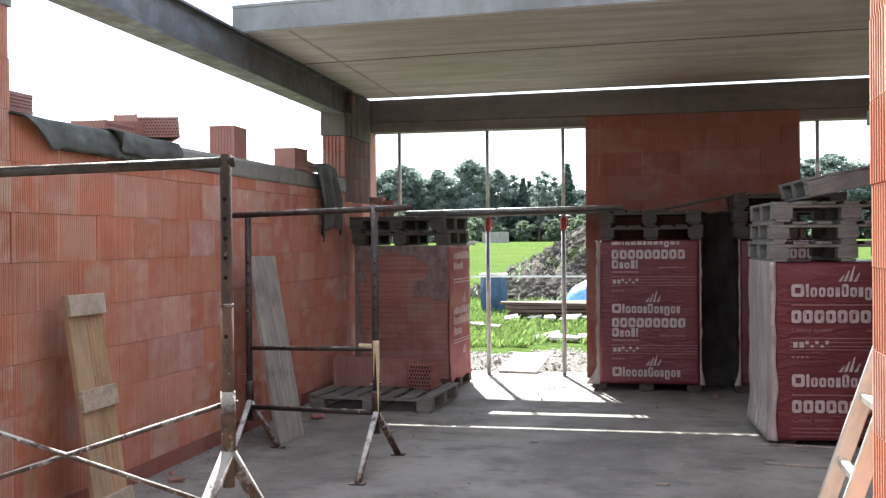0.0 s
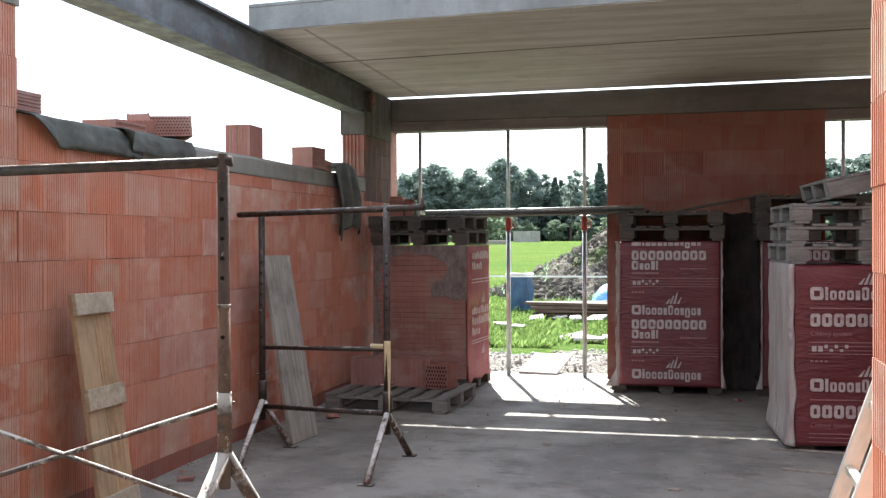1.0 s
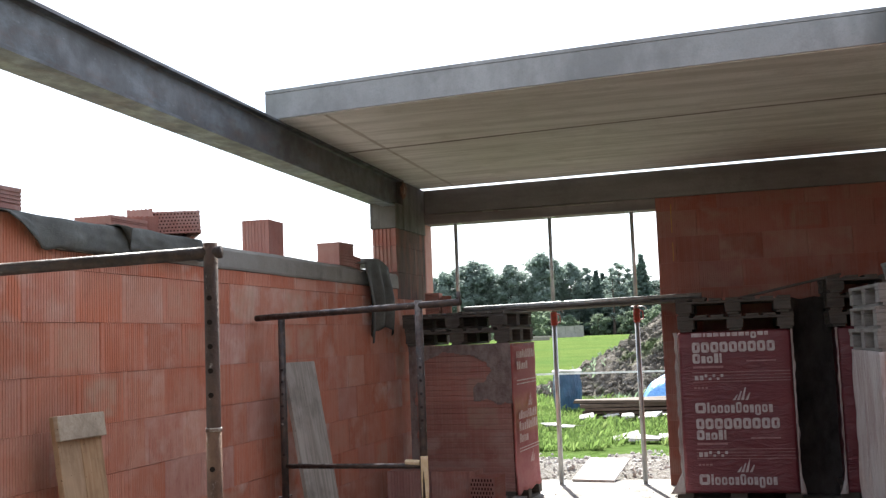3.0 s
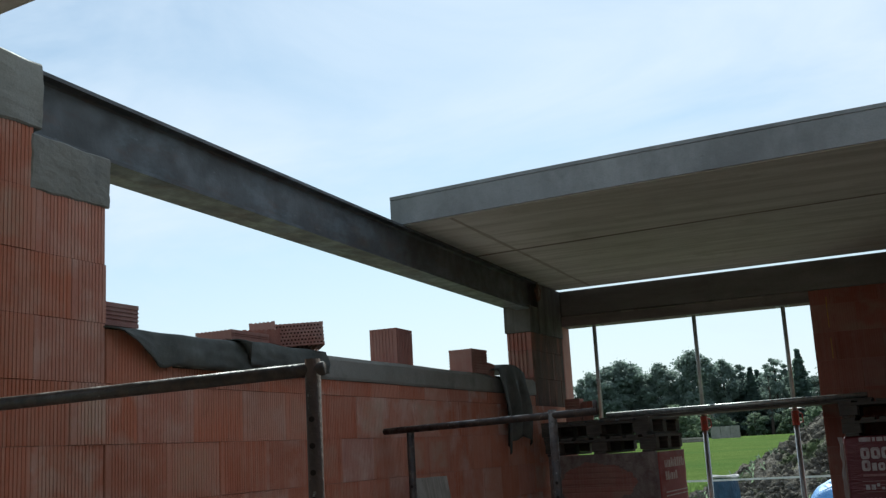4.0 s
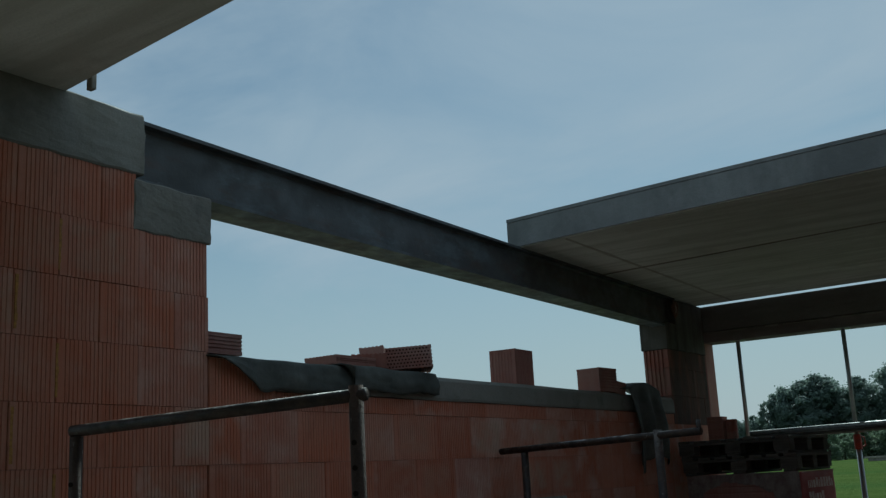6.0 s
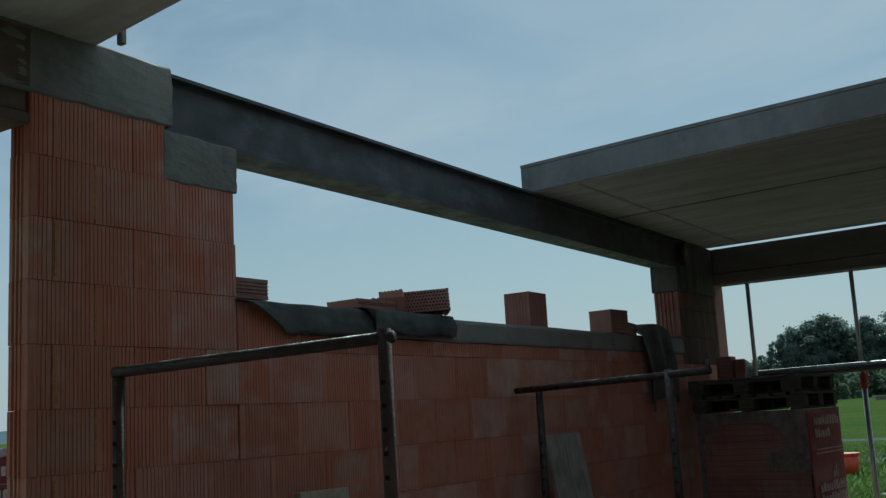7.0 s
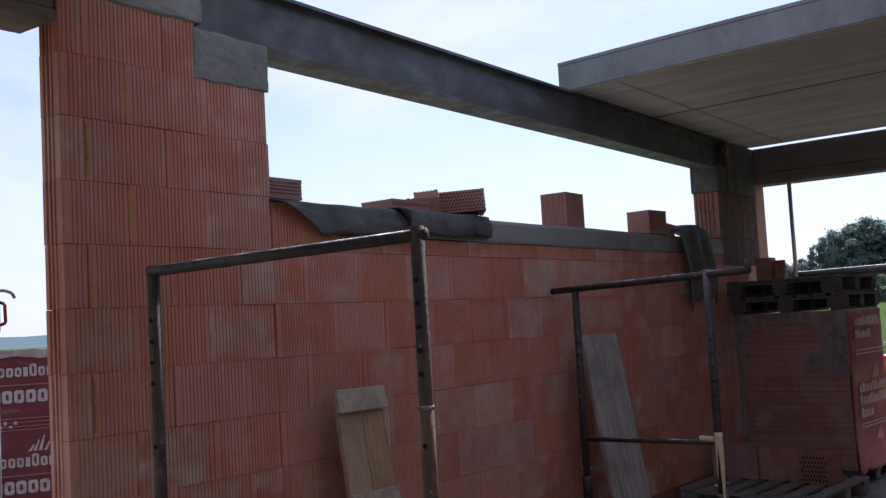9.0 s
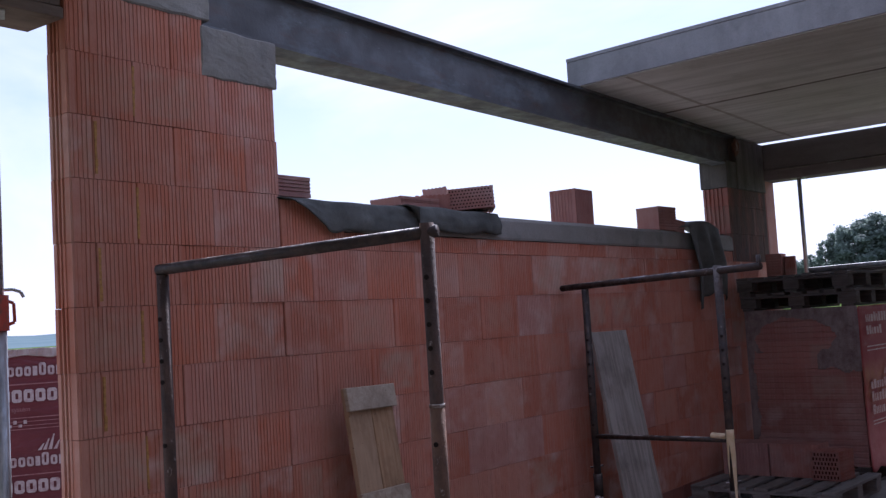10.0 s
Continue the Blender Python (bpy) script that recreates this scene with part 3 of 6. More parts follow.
def warp(bm):
    """The planks lie askew, fall a little to the back wall and twist with the beam there."""
    for v in bm.verts:
        u = (v.co.y - 5.99) / 3.455
        v.co.z += 0.0088 * v.co.x * max(0.0, u) - 0.045 * u
        v.co.y -= skew(v.co.x, v.co.y)


bm = bmesh.new()
for y0, y1 in ((5.99, 7.35), (7.35, 8.55), (8.55, 9.474)):
    b2 = hollow_plank(-0.10, 9.0, y0, y1)
    me = bpy.data.meshes.new("tmp")
    b2.to_mesh(me)
    b2.free()
    bm.from_mesh(me)
    bpy.data.meshes.remove(me)
for y0, y1 in ((3.58, 4.78), (4.78, 5.98)):
    b2 = hollow_plank(4.11, 9.0, y0, y1)
    me = bpy.data.meshes.new("tmp")
    b2.to_mesh(me)
    b2.free()
    bm.from_mesh(me)
    bpy.data.meshes.remove(me)
# unseen lip, added to narrow the sun stripe on the floor
box(bm, -0.10, 2.123, 9.4745, 9.4825, SOFFIT + 0.010, SOFFIT + 0.06)
for x0, x1 in ((2.123, 2.208), (2.265, 2.351), (2.382, 2.470), (2.511, 2.626), (2.677, 2.753), (2.795, 9.0)):
    box(bm, x0, x1, 9.4745, 9.512, SOFFIT + 0.010, SOFFIT + 0.06)      # unseen blocks, added to break the sun stripe into dots
warp(bm)
ceiling = tagged(part("ceiling", bm, M_SOFFIT), "precast concrete ceiling planks with dark seams between them", "ceiling", kind="structure")
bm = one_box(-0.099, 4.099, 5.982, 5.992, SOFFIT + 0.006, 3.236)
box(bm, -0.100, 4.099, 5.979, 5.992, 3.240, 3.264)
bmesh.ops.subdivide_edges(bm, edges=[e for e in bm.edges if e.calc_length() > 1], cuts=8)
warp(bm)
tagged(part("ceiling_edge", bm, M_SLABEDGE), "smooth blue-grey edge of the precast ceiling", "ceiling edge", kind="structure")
# dark strip over the joint between planks: groove shade and dirt as colour
for ys in (7.345,):
    bm = bmesh.new()
    n = 60
    rows = []
    for i in range(n + 1):
        x = -0.09 + 9.0 * i / n
        yy = ys
        w0, w1 = 0.020 + 0.008 * noise.noise((x * 2.1, ys, 0)), 0.020 + 0.008 * noise.noise((x * 2.7, ys, 5))
        rows.append([bm.verts.new((x, yy - w0, SOFFIT + 0.001)), bm.verts.new((x, yy - w0 * 0.8, SOFFIT - 0.002)), bm.verts.new((x, yy + w1 * 0.8, SOFFIT - 0.002)), bm.verts.new((x, yy + w1, SOFFIT + 0.001))])
    for a, b in zip(rows, rows[1:]):
        for i in range(3):
            bm.faces.new((a[i], b[i], b[i + 1], a[i + 1]))
    warp(bm)
    tagged(part("ceiling_joint", bm, make_concrete("ceiling_joint", (0.19, 0.165, 0.13), (0.30, 0.27, 0.22), (0.10, 0.085, 0.065))), "dark strip along the seam of two ceiling planks, groove shade and dirt in its colour", "ceiling joint", kind="structure")
bm = bmesh.new()
rows = []
for i in range(41):
    y = 6.02 + 3.42 * i / 40
    x = 0.36 - 0.02 * i / 40 + 0.010 * noise.noise((y * 2, 4, 0))
    w = 0.022 + 0.012 * noise.noise((y * 5, 1, 0))
    rows.append([bm.verts.new((x - w, y, SOFFIT + 0.001)), bm.verts.new((x, y, SOFFIT - 0.002)), bm.verts.new((x + w, y, SOFFIT + 0.001))])
for a, b in zip(rows, rows[1:]):
    for i in range(2):
        bm.faces.new((a[i], a[i + 1], b[i + 1], b[i]))
warp(bm)
tagged(part("ceiling_joint_2", bm, make_concrete("joint_stain", (0.36, 0.325, 0.26), (0.50, 0.465, 0.40), (0.26, 0.225, 0.17))), "thin dark line of filler across the ceiling planks", "ceiling joint", kind="structure")
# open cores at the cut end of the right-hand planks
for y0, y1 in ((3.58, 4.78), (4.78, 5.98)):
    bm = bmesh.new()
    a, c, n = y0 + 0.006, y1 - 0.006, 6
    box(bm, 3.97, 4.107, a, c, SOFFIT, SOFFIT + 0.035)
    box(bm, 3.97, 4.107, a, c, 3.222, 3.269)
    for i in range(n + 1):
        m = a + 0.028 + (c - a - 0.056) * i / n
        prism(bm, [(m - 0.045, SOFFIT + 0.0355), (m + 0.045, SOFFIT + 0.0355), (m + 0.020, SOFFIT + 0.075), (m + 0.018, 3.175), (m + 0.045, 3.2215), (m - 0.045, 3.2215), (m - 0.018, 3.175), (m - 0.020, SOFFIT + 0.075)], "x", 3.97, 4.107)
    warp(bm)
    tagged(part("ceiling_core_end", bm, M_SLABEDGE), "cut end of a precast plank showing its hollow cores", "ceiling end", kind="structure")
# near ceiling over the front room
bm = bmesh.new()
for y0, y1 in ((1.0, 2.245), (-0.39, 0.99), (-1.6, -0.4), (-2.8, -1.61), (-4.0, -2.81), (-6.0, -4.01)):
    b2 = hollow_plank(-0.14, 9.0, y0, y1, 3.122, 3.362)
    me = bpy.data.meshes.new("tmp")
    b2.to_mesh(me)
    b2.free()
    bm.from_mesh(me)
    bpy.data.meshes.remove(me)
for v in bm.verts:
    if v.co.y > 1.5:
        v.co.y -= 0.135 * (v.co.x + 0.14)
tagged(part("ceiling_2", bm, M_SOFFIT), "precast concrete ceiling planks over the front room", "ceiling", kind="structure")

# cross wall beside the passage, and the unseen walls added to close the house
bm = bmesh.new()
box(bm, 3.74, 9.0, 1.60, 1.81, 0, 3.11)
wall_cross = tagged(part("wall_cross", bm, M_CORE), "ribbed clay block cross wall ending beside the passage", "wall", kind="structure")
# unseen east and south walls, their openings added to let light in
bm = bmesh.new()
box(bm, 9.0, 9.25, -6.0, -3.5, 0, 3.12)
box(bm, 9.0, 9.25, 1.2, BACK + T, 0, 3.03)
box(bm, 9.0, 9.25, -3.5, 1.2, 2.6, 3.12)
tagged(part("wall_east", bm, M_BRICK), "unseen clay block east wall, added to close the house", "wall", kind="structure")
bm = bmesh.new()
box(bm, -T, 0.6, -6.25, -6.0, 0, 3.12)
box(bm, 5.2, 9.25, -6.25, -6.0, 0, 3.12)
box(bm, 0.6, 5.2, -6.25, -6.0, 2.6, 3.12)
tagged(part("wall_south", bm, M_BRICK), "unseen clay block south wall, added to close the house", "wall", kind="structure")
# lintel over the near west opening
bm = bmesh.new()
box(bm, -T, 0.0, -0.9, PIL0 - 0.006, 2.72, 2.765, 0.004)
box(bm, -T + 0.02, -0.015, -0.9, PIL0 - 0.006, 2.766, 2.86, 0.006)
box(bm, -T, 0.012, -0.9, PIL0 - 0.006, 2.861, 3.11, 0.006)
tagged(part("lintel_2", bm, make_wood("brown_shuttering", (0.20, 0.135, 0.09), (0.12, 0.075, 0.048), (0.17, 0.14, 0.11), (1, 0.1, 1))), "timber shuttering of a lintel over the side opening", "lintel", kind="structure")

# ---- ground ----
k = Mat("ground_grass", 1.0, 0, 0.0)
c = k.mix(k.noise(0.35, 5, 0.6, (1, 1, 1), "world", 0.4, 0.65), (0.115, 0.165, 0.045), (0.155, 0.205, 0.065))
c = k.mix(k.noise(0.08, 4, 0.6, (0.6, 1.6, 1), "world", 0.45, 0.65), c, (0.10, 0.165, 0.05))
c = k.mix(k.noise(6, 5, 0.7, (1, 1, 1), "world", 0.42, 0.66), c, (0.062, 0.105, 0.024))
c = k.mix(k.mult(k.noise(1.6, 5, 0.7, (1, 1, 1), "world", 0.52, 0.7), 0.6), c, (0.13, 0.15, 0.055))
k.color(c)
k.bump(k.noise(9, 5, 0.7), 0.08, 0.7)
M_GRASS = k.m


def ground_z(x, y):
    """The meadow rises gently towards the wood."""
    u = min(1.0, max(0.0, (y - 28) / 100))
    return -0.10 + 1.35 * u * u * (3 - 2 * u)


bm = bmesh.new()
bmesh.ops.create_grid(bm, x_segments=110, y_segments=110, size=1)
for v in bm.verts:
    u, w = v.co.x, v.co.y
    x = math.copysign(abs(u) ** 2.6, u) * 2500 + 1.0
    y = math.copysign(abs(w) ** 2.6, w) * 2500 + 12.0
    far = math.hypot(x, y - 5)
    v.co = Vector((x, y, ground_z(x, y) + (0.04 * noise.noise((x * 0.4, y * 0.4, 0)) if far < 60 else 0)))
tagged(part("ground", bm, M_GRASS, None, "", True), "bright green meadow reaching to the tree line", "ground", kind="structure")

# ---- bricks of the walls that stand near: laid at the end of the file ----
R = random.Random(11)

# ---- things: builders ----


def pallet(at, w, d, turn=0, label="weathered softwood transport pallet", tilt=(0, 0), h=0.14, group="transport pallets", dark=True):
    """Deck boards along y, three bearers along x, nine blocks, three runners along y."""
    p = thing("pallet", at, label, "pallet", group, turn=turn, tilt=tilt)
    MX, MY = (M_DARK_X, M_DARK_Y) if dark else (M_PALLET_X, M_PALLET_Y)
    t = 0.021
    n = 7
    bw = 0.105
    for i in range(n):
        x = -w / 2 + bw / 2 + (w - bw) * i / (n - 1)
        o = part("deck_board", one_box(-bw / 2, bw / 2, -d / 2, d / 2, h - t, h, 0.003, 0.002, R), MY, p)
        o.matrix_basis = pose(x, R.uniform(-0.008, 0.008), 0, 0, 0, R.uniform(-0.6, 0.6))
    for j in (-1, 0, 1):
        y = j * (d / 2 - 0.055)
        part("bearer", one_box(-w / 2, w / 2, y - 0.05, y + 0.05, h - 2 * t, h - t - 0.0005, 0.003, 0.001, R), MX, p)
    for i in (-1, 0, 1):
        x = i * (w / 2 - 0.07)
        part("runner", one_box(x - 0.05, x + 0.05, -d / 2, d / 2, 0, t, 0.003, 0.001, R), MY, p)
        for j in (-1, 0, 1):
            y = j * (d / 2 - 0.06)
            part("block", one_box(x - 0.068, x + 0.068, y - 0.055, y + 0.055, t + 0.0005, h - 2 * t - 0.0005, 0.004, 0.002, R), MX, p)
    return p


def word_bars(bm, x, z, height, widths, y):
    """A word as a row of plain shapes, one for each sign: its width, how far it rises and how far it drops.
    Wide signs are upright frames round a slot, narrow ones solid bars."""
    for wide, rise, drop in widths:
        lo, hi = z - drop * height, z + rise * height
        if wide < 0.035 or wide > 0.15 or hi - lo < 0.035:
            bm.faces.new([bm.verts.new(c) for c in ((x, y, lo), (x + wide, y, lo), (x + wide, y, hi), (x, y, hi))])
        else:
            st, ch = min(0.024, wide * 0.36), min(0.012, wide * 0.22)
            out = [(ch, 0), (wide - ch, 0), (wide, ch), (wide, hi - lo - ch), (wide - ch, hi - lo), (ch, hi - lo), (0, hi - lo - ch), (0, ch)]
            i0, i1 = st, wide - st
            inn = [(i0 + 0.003, st), (i1 - 0.003, st), (i1, st + 0.003), (i1, hi - lo - st - 0.003), (i1 - 0.003, hi - lo - st), (i0 + 0.003, hi - lo - st), (i0, hi - lo - st - 0.003), (i0, st + 0.003)]
            a = [bm.verts.new((x + u, y, lo + v)) for u, v in out]
            b = [bm.verts.new((x + u, y, lo + v)) for u, v in inn]
            for i in range(8):
                bm.faces.new((a[i], a[(i + 1) % 8], b[(i + 1) % 8], b[i]))
        x += wide + 0.011
    return x


def film_shell(w, d, h, seed, flare=0.0):
    """A shrink-wrapped block: rounded edges, a little slack."""
    bm = bmesh.new()
    box(bm, -w / 2, w / 2, -d / 2, d / 2, 0, h)
    bmesh.ops.bevel(bm, geom=bm.edges[:], offset=0.03, segments=3, affect="EDGES", profile=0.5)
    bmesh.ops.subdivide_edges(bm, edges=[e for e in bm.edges if e.calc_length() > 0.4], cuts=14, use_grid_fill=True)
    for v in bm.verts:
        q = v.co * 4 + Vector((seed * 7.3, seed * 3.1, 0))
        v.co += 0.006 * Vector((noise.noise(q), noise.noise(q + Vector((9, 0, 0))), 0.5 * noise.noise(q + Vector((0, 9, 0)))))
        low = max(0.0, 0.16 - v.co.z) / 0.16
        v.co.x *= 1 + (0.05 * low * low + 0.015 * noise.noise(v.co * 11) * low) * flare
        v.co.y *= 1 + (0.04 * low * low + 0.015 * noise.noise(v.co * 13) * low) * flare
    return bm


UP, LO = 1.0, 0.74


def printed_face(stack, x0, h, first, pitch, large, offset=0.012):
    """The repeated print on the front face, from the top downwards. x0: its left edge; first: base of the first word line;
    large: the wide-set layout with small print, otherwise the close-set one."""
    def put(name, mat, z, height, row, x):
        keep = [(w, min(r, (h - 0.012 - z) / height), d) for w, r, d in row]
        if z < 0.03 or keep[0][1] < 0.25:
            return
        bm = bmesh.new()
        word_bars(bm, x, z, height, keep, -offset)
        tagged(part(name, bm, mat, stack), kind="stuff")

    long_word = [(0.086, UP, 0), (0.020, UP, 0)] + [(0.044, LO, 0)] * 3 + [(0.030, LO, 0), (0.046, UP, 0), (0.044, LO, 0), (0.030, LO, 0), (0.046, LO, 0.26), (0.044, LO, 0), (0.030, LO, 0)]
    z, turn = first, 0
    while z > -0.45:
        put("printed_word", M_PRINT, z, 0.088, long_word, x0)
        if z + 0.1 > 0.03 and z + 0.21 < h:
            bm = bmesh.new()
            for i, hh in enumerate((0.045, 0.075, 0.105, 0.06)):
                a = x0 + 0.31 + i * 0.034
                bm.faces.new([bm.verts.new(q) for q in ((a, -offset, z + 0.105), (a + 0.024, -offset, z + 0.105), (a + 0.045, -offset, z + 0.105 + hh), (a + 0.037, -offset, z + 0.105 + hh))])
            tagged(part("printed_mark", bm, M_PRINT, stack), kind="stuff")
        p = z - (0.18 if large else 0.134)
        put("printed_word", M_PRINT, p, 0.088, [(0.0655, 1, 0)] * 9, x0)
        if large:
            put("printed_line", M_PRINT_GREY, z - 0.06, 0.008, [(0.76, 1, 0)], x0)
            if p - 0.085 > 0.03 and p < h:
                cu = bpy.data.curves.new("small_print", "FONT")
                cu.body, cu.size = "Cihlový systém", 0.044
                cu.materials.append(M_PRINT_GREY)
                o = new("small_print", cu)
                o.parent = stack
                o.matrix_basis = pose(x0, -offset, p - 0.062, 90, 0, 0)
            q = p - 0.188
            put("printed_line", M_PRINT_GREY, p - 0.058, 0.010, [(0.20, 1, 0)], x0 + 0.50)
        else:
            put("printed_word", M_PRINT, p - 0.090, 0.082, [(0.062, 1, 0), (0.034, LO, 0), (0.05, LO, 0), (0.034, UP, 0), (0.018, UP, 0)], x0)
            put("printed_line", M_PRINT_GREY, p - 0.132, 0.018, [(0.25, 1, 0)], x0)
            put("printed_line", M_PRINT_GREY, p - 0.085, 0.012, [(0.24, 1, 0)], x0 + 0.44)
            q = p - 0.250
        for dz, hh in ((0.0, 0.006), (0.024, 0.005), (0.052, 0.005), (0.078, 0.007)):
            put("printed_stripe", M_PRINT_GREY, q + dz, hh, [(0.80, 1, 0)], x0 - 0.01)
        row = [(0.03, 1, 0), (0.03, 1, 0), (0.022, 1.25, -0.6), (0.022, 0.5, 0), (0.022, 1.25, -0.6), (0.022, 0.5, 0), (0.022, 1.25, -0.6)]
        zz = q + 0.018
        if zz > 0.03 and zz + 0.05 < h:
            bm = bmesh.new()
            word_bars(bm, x0 + 0.01, zz, 0.038, row, -offset - 0.002)
            tagged(part("printed_signs", bm, M_PRINT, stack), kind="stuff")
        put("printed_line", M_PRINT_GREY, q - 0.055, 0.014, [(0.02, 1, 0)] * 4, x0)
        z -= pitch[min(turn, len(pitch) - 1)]
        turn += 1


def wrapped_stack(at, w, d, h, turn, first, label, x0=-0.385, pitch=(0.59,), large=False, seed=1, clear_side=True, group="wrapped brick stacks"):
    """Bricks shrink-wrapped in red film; origin at the middle of the front edge's foot."""
    s = thing("wrapped_brick_stack", at, label, "brick stack", group, turn=turn)
    o = part("film", film_shell(w, d, h, seed, 0.6), M_FILM, s, "", True)
    o.matrix_basis = pose(0, d / 2, 0)
    printed_face(s, x0, h, first, pitch, large)
    if clear_side:
        # clear film gathered over the side and round the front corner
        def fn(u, v):
            z = 0.004 + v * (h + 0.004)
            run = 0.10 + d + 0.03
            a = u * run
            wob = 0.012 * noise.noise((a * 6, z * 3, seed)) + 0.006 * noise.noise((a * 19, z * 6, seed))
            ex = 0.03 * max(0, 0.2 - z) / 0.2
            if a < 0.10:
                edge = 0.016 + 0.02 * noise.noise((z * 4, seed, 3))
                return (-w / 2 + edge * (1 - a / 0.10) - 0.006 * (a / 0.1), -0.010 - 0.6 * abs(wob) - ex, z)
            return (-w / 2 - 0.014 - abs(wob) - ex, a - 0.10 - 0.010, z)
        sheet_part("clear_film", fn, 40, 40, M_FILM_CLEAR, s, "crumpled clear film over the corner", 0.002)
    return s


def edge_frill(stack, x, d, h, seed, wide=0.05, flare=0.10):
    """Pale torn film along an upright edge."""
    def fn(u, v):
        z = v * h
        k = max(0.0, 0.22 - z) / 0.22
        amp = wide * (0.55 + 0.45 * noise.noise((z * 9, seed, 0))) + flare * k * k
        return (x + math.copysign(1, x) * u * amp, -0.014 - 0.03 * k + 0.02 * noise.noise((u * 3, z * 12, seed)), z)
    sheet_part("film_edge", fn, 5, 60, M_FILM_CLEAR, stack, "whitish torn film edge", 0.002)


def hollow_brick(at, size, turn=0, tilt=(0, 0), holes="none", ribs="z", label="loose hollow red clay brick", group="loose bricks", mat=None):
    """A loose block, its grooves running along an axis of its own; holes: 'x' shows the row of cells on its +x end."""
    lx, ly, lz = size
    mat = mat or M_BRICK_LOOSE
    b = thing("hollow_brick", at, label, "brick", group, turn=turn, tilt=tilt)
    bm = bmesh.new()

    def outline(a, c):
        pts, g = [], 0.0045
        for (x0, y0), (x1, y1) in (((-a, -c), (a, -c)), ((a, -c), (a, c)), ((a, c), (-a, c)), ((-a, c), (-a, -c))):
            e = Vector((x1 - x0, y1 - y0))
            ln = e.length
            e.normalize()
            nrm = Vector((-e.y, e.x))
            kk = max(2, round(ln / 0.028))
            st = (ln - 0.03) / kk
            pts.append((x0, y0))
            for i in range(kk):
                u = 0.015 + i * st
                for du, dg in ((0.2, 0), (0.3, g), (0.7, g), (0.8, 0)):
                    q = Vector((x0, y0)) + e * (u + st * du) + nrm * dg
                    pts.append((q.x, q.y))
        return pts
    end = 0.012 if holes == "x" else 0.0
    if ribs == "z":
        prism(bm, outline(lx / 2, ly / 2), "z", 0, lz)
    else:
        prism(bm, [(u, v + lz / 2) for u, v in outline(ly / 2, lz / 2)], "x", -lx / 2, lx / 2 - end)
    part("body", bm, mat, b)
    if holes == "x":
        bm = bmesh.new()
        x0, x1 = lx / 2 - end + 0.0005, lx / 2
        ny, nz = (round(ly / 0.027), round(lz / 0.036)) if lz > 0.2 else (round(ly / 0.021), round(lz / 0.024))
        for j in range(nz + 1):
            z = 0.004 + (lz - 0.018) * j / nz
            box(bm, x0, x1 - (0.003 if j % 2 else 0), -ly / 2 + 0.004, ly / 2 - 0.004, z, z + 0.010)
        for j in range(nz):
            za, zb = 0.014 + (lz - 0.018) * j / nz, 0.004 + (lz - 0.018) * (j + 1) / nz
            for i in range(ny + 1):
                y = -ly / 2 + 0.004 + (ly - 0.019) * (i + (0.5 if j % 2 and i < ny else 0)) / ny
                box(bm, x0, x1, y, y + 0.009, za + 0.0003, zb - 0.0003)
        part("cell_grid", bm, mat, b)
        part("cell_back", one_box(x0 - 0.0003, x0 + 0.0012, -ly / 2 + 0.012, ly / 2 - 0.012, 0.012, lz - 0.012), M_CELL_SHADE, b, "dark backing with the cells' inner shade in its colour")
    return b


def steel_prop(at, height, collar=1.60, label="galvanised steel prop with a red collar under the lintel", turn=0, r=0.024):
    p = thing("steel_prop", at, label, "steel prop", "steel props", turn=turn)
    part("base_plate", one_box(-0.06, 0.06, -0.06, 0.06, 0, 0.008, 0.002), M_GALV, p)
    part("outer_tube", one_tube((0, 0, 0.008), (0, 0, collar), r, 14), M_GALV, p, "", True)
    collar_part = part("collar", one_tube((0, 0, collar), (0, 0, collar + 0.13), r + 0.009, 14), M_RED, p, "red painted threaded collar")
    part("inner_tube", one_tube((0, 0, collar + 0.13), (0, 0, height - 0.008), r * 0.8, 14), M_GALV, p, "", True)
    part("head_plate", one_box(-0.06, 0.06, -0.06, 0.06, height - 0.008, height, 0.002), M_GALV, p)
    bm = bmesh.new()
    pts = [(-0.05, 0, collar + 0.15), (0.06, 0, collar + 0.15), (0.085, 0, collar + 0.14), (0.095, 0, collar + 0.12)]
    for a, b in zip(pts, pts[1:]):
        tube(bm, a, b, 0.006, 6)
    part("pin", bm, M_GALV, collar_part)
    bm = bmesh.new()
    pts = [(0.035, 0, collar + 0.11), (0.06, 0, collar + 0.10), (0.062, 0, collar + 0.03), (0.035, 0, collar + 0.02)]
    for a, b in zip(pts, pts[1:]):
        tube(bm, a, b, 0.006, 6)
    part("grip", bm, M_RED, collar_part)
    return p


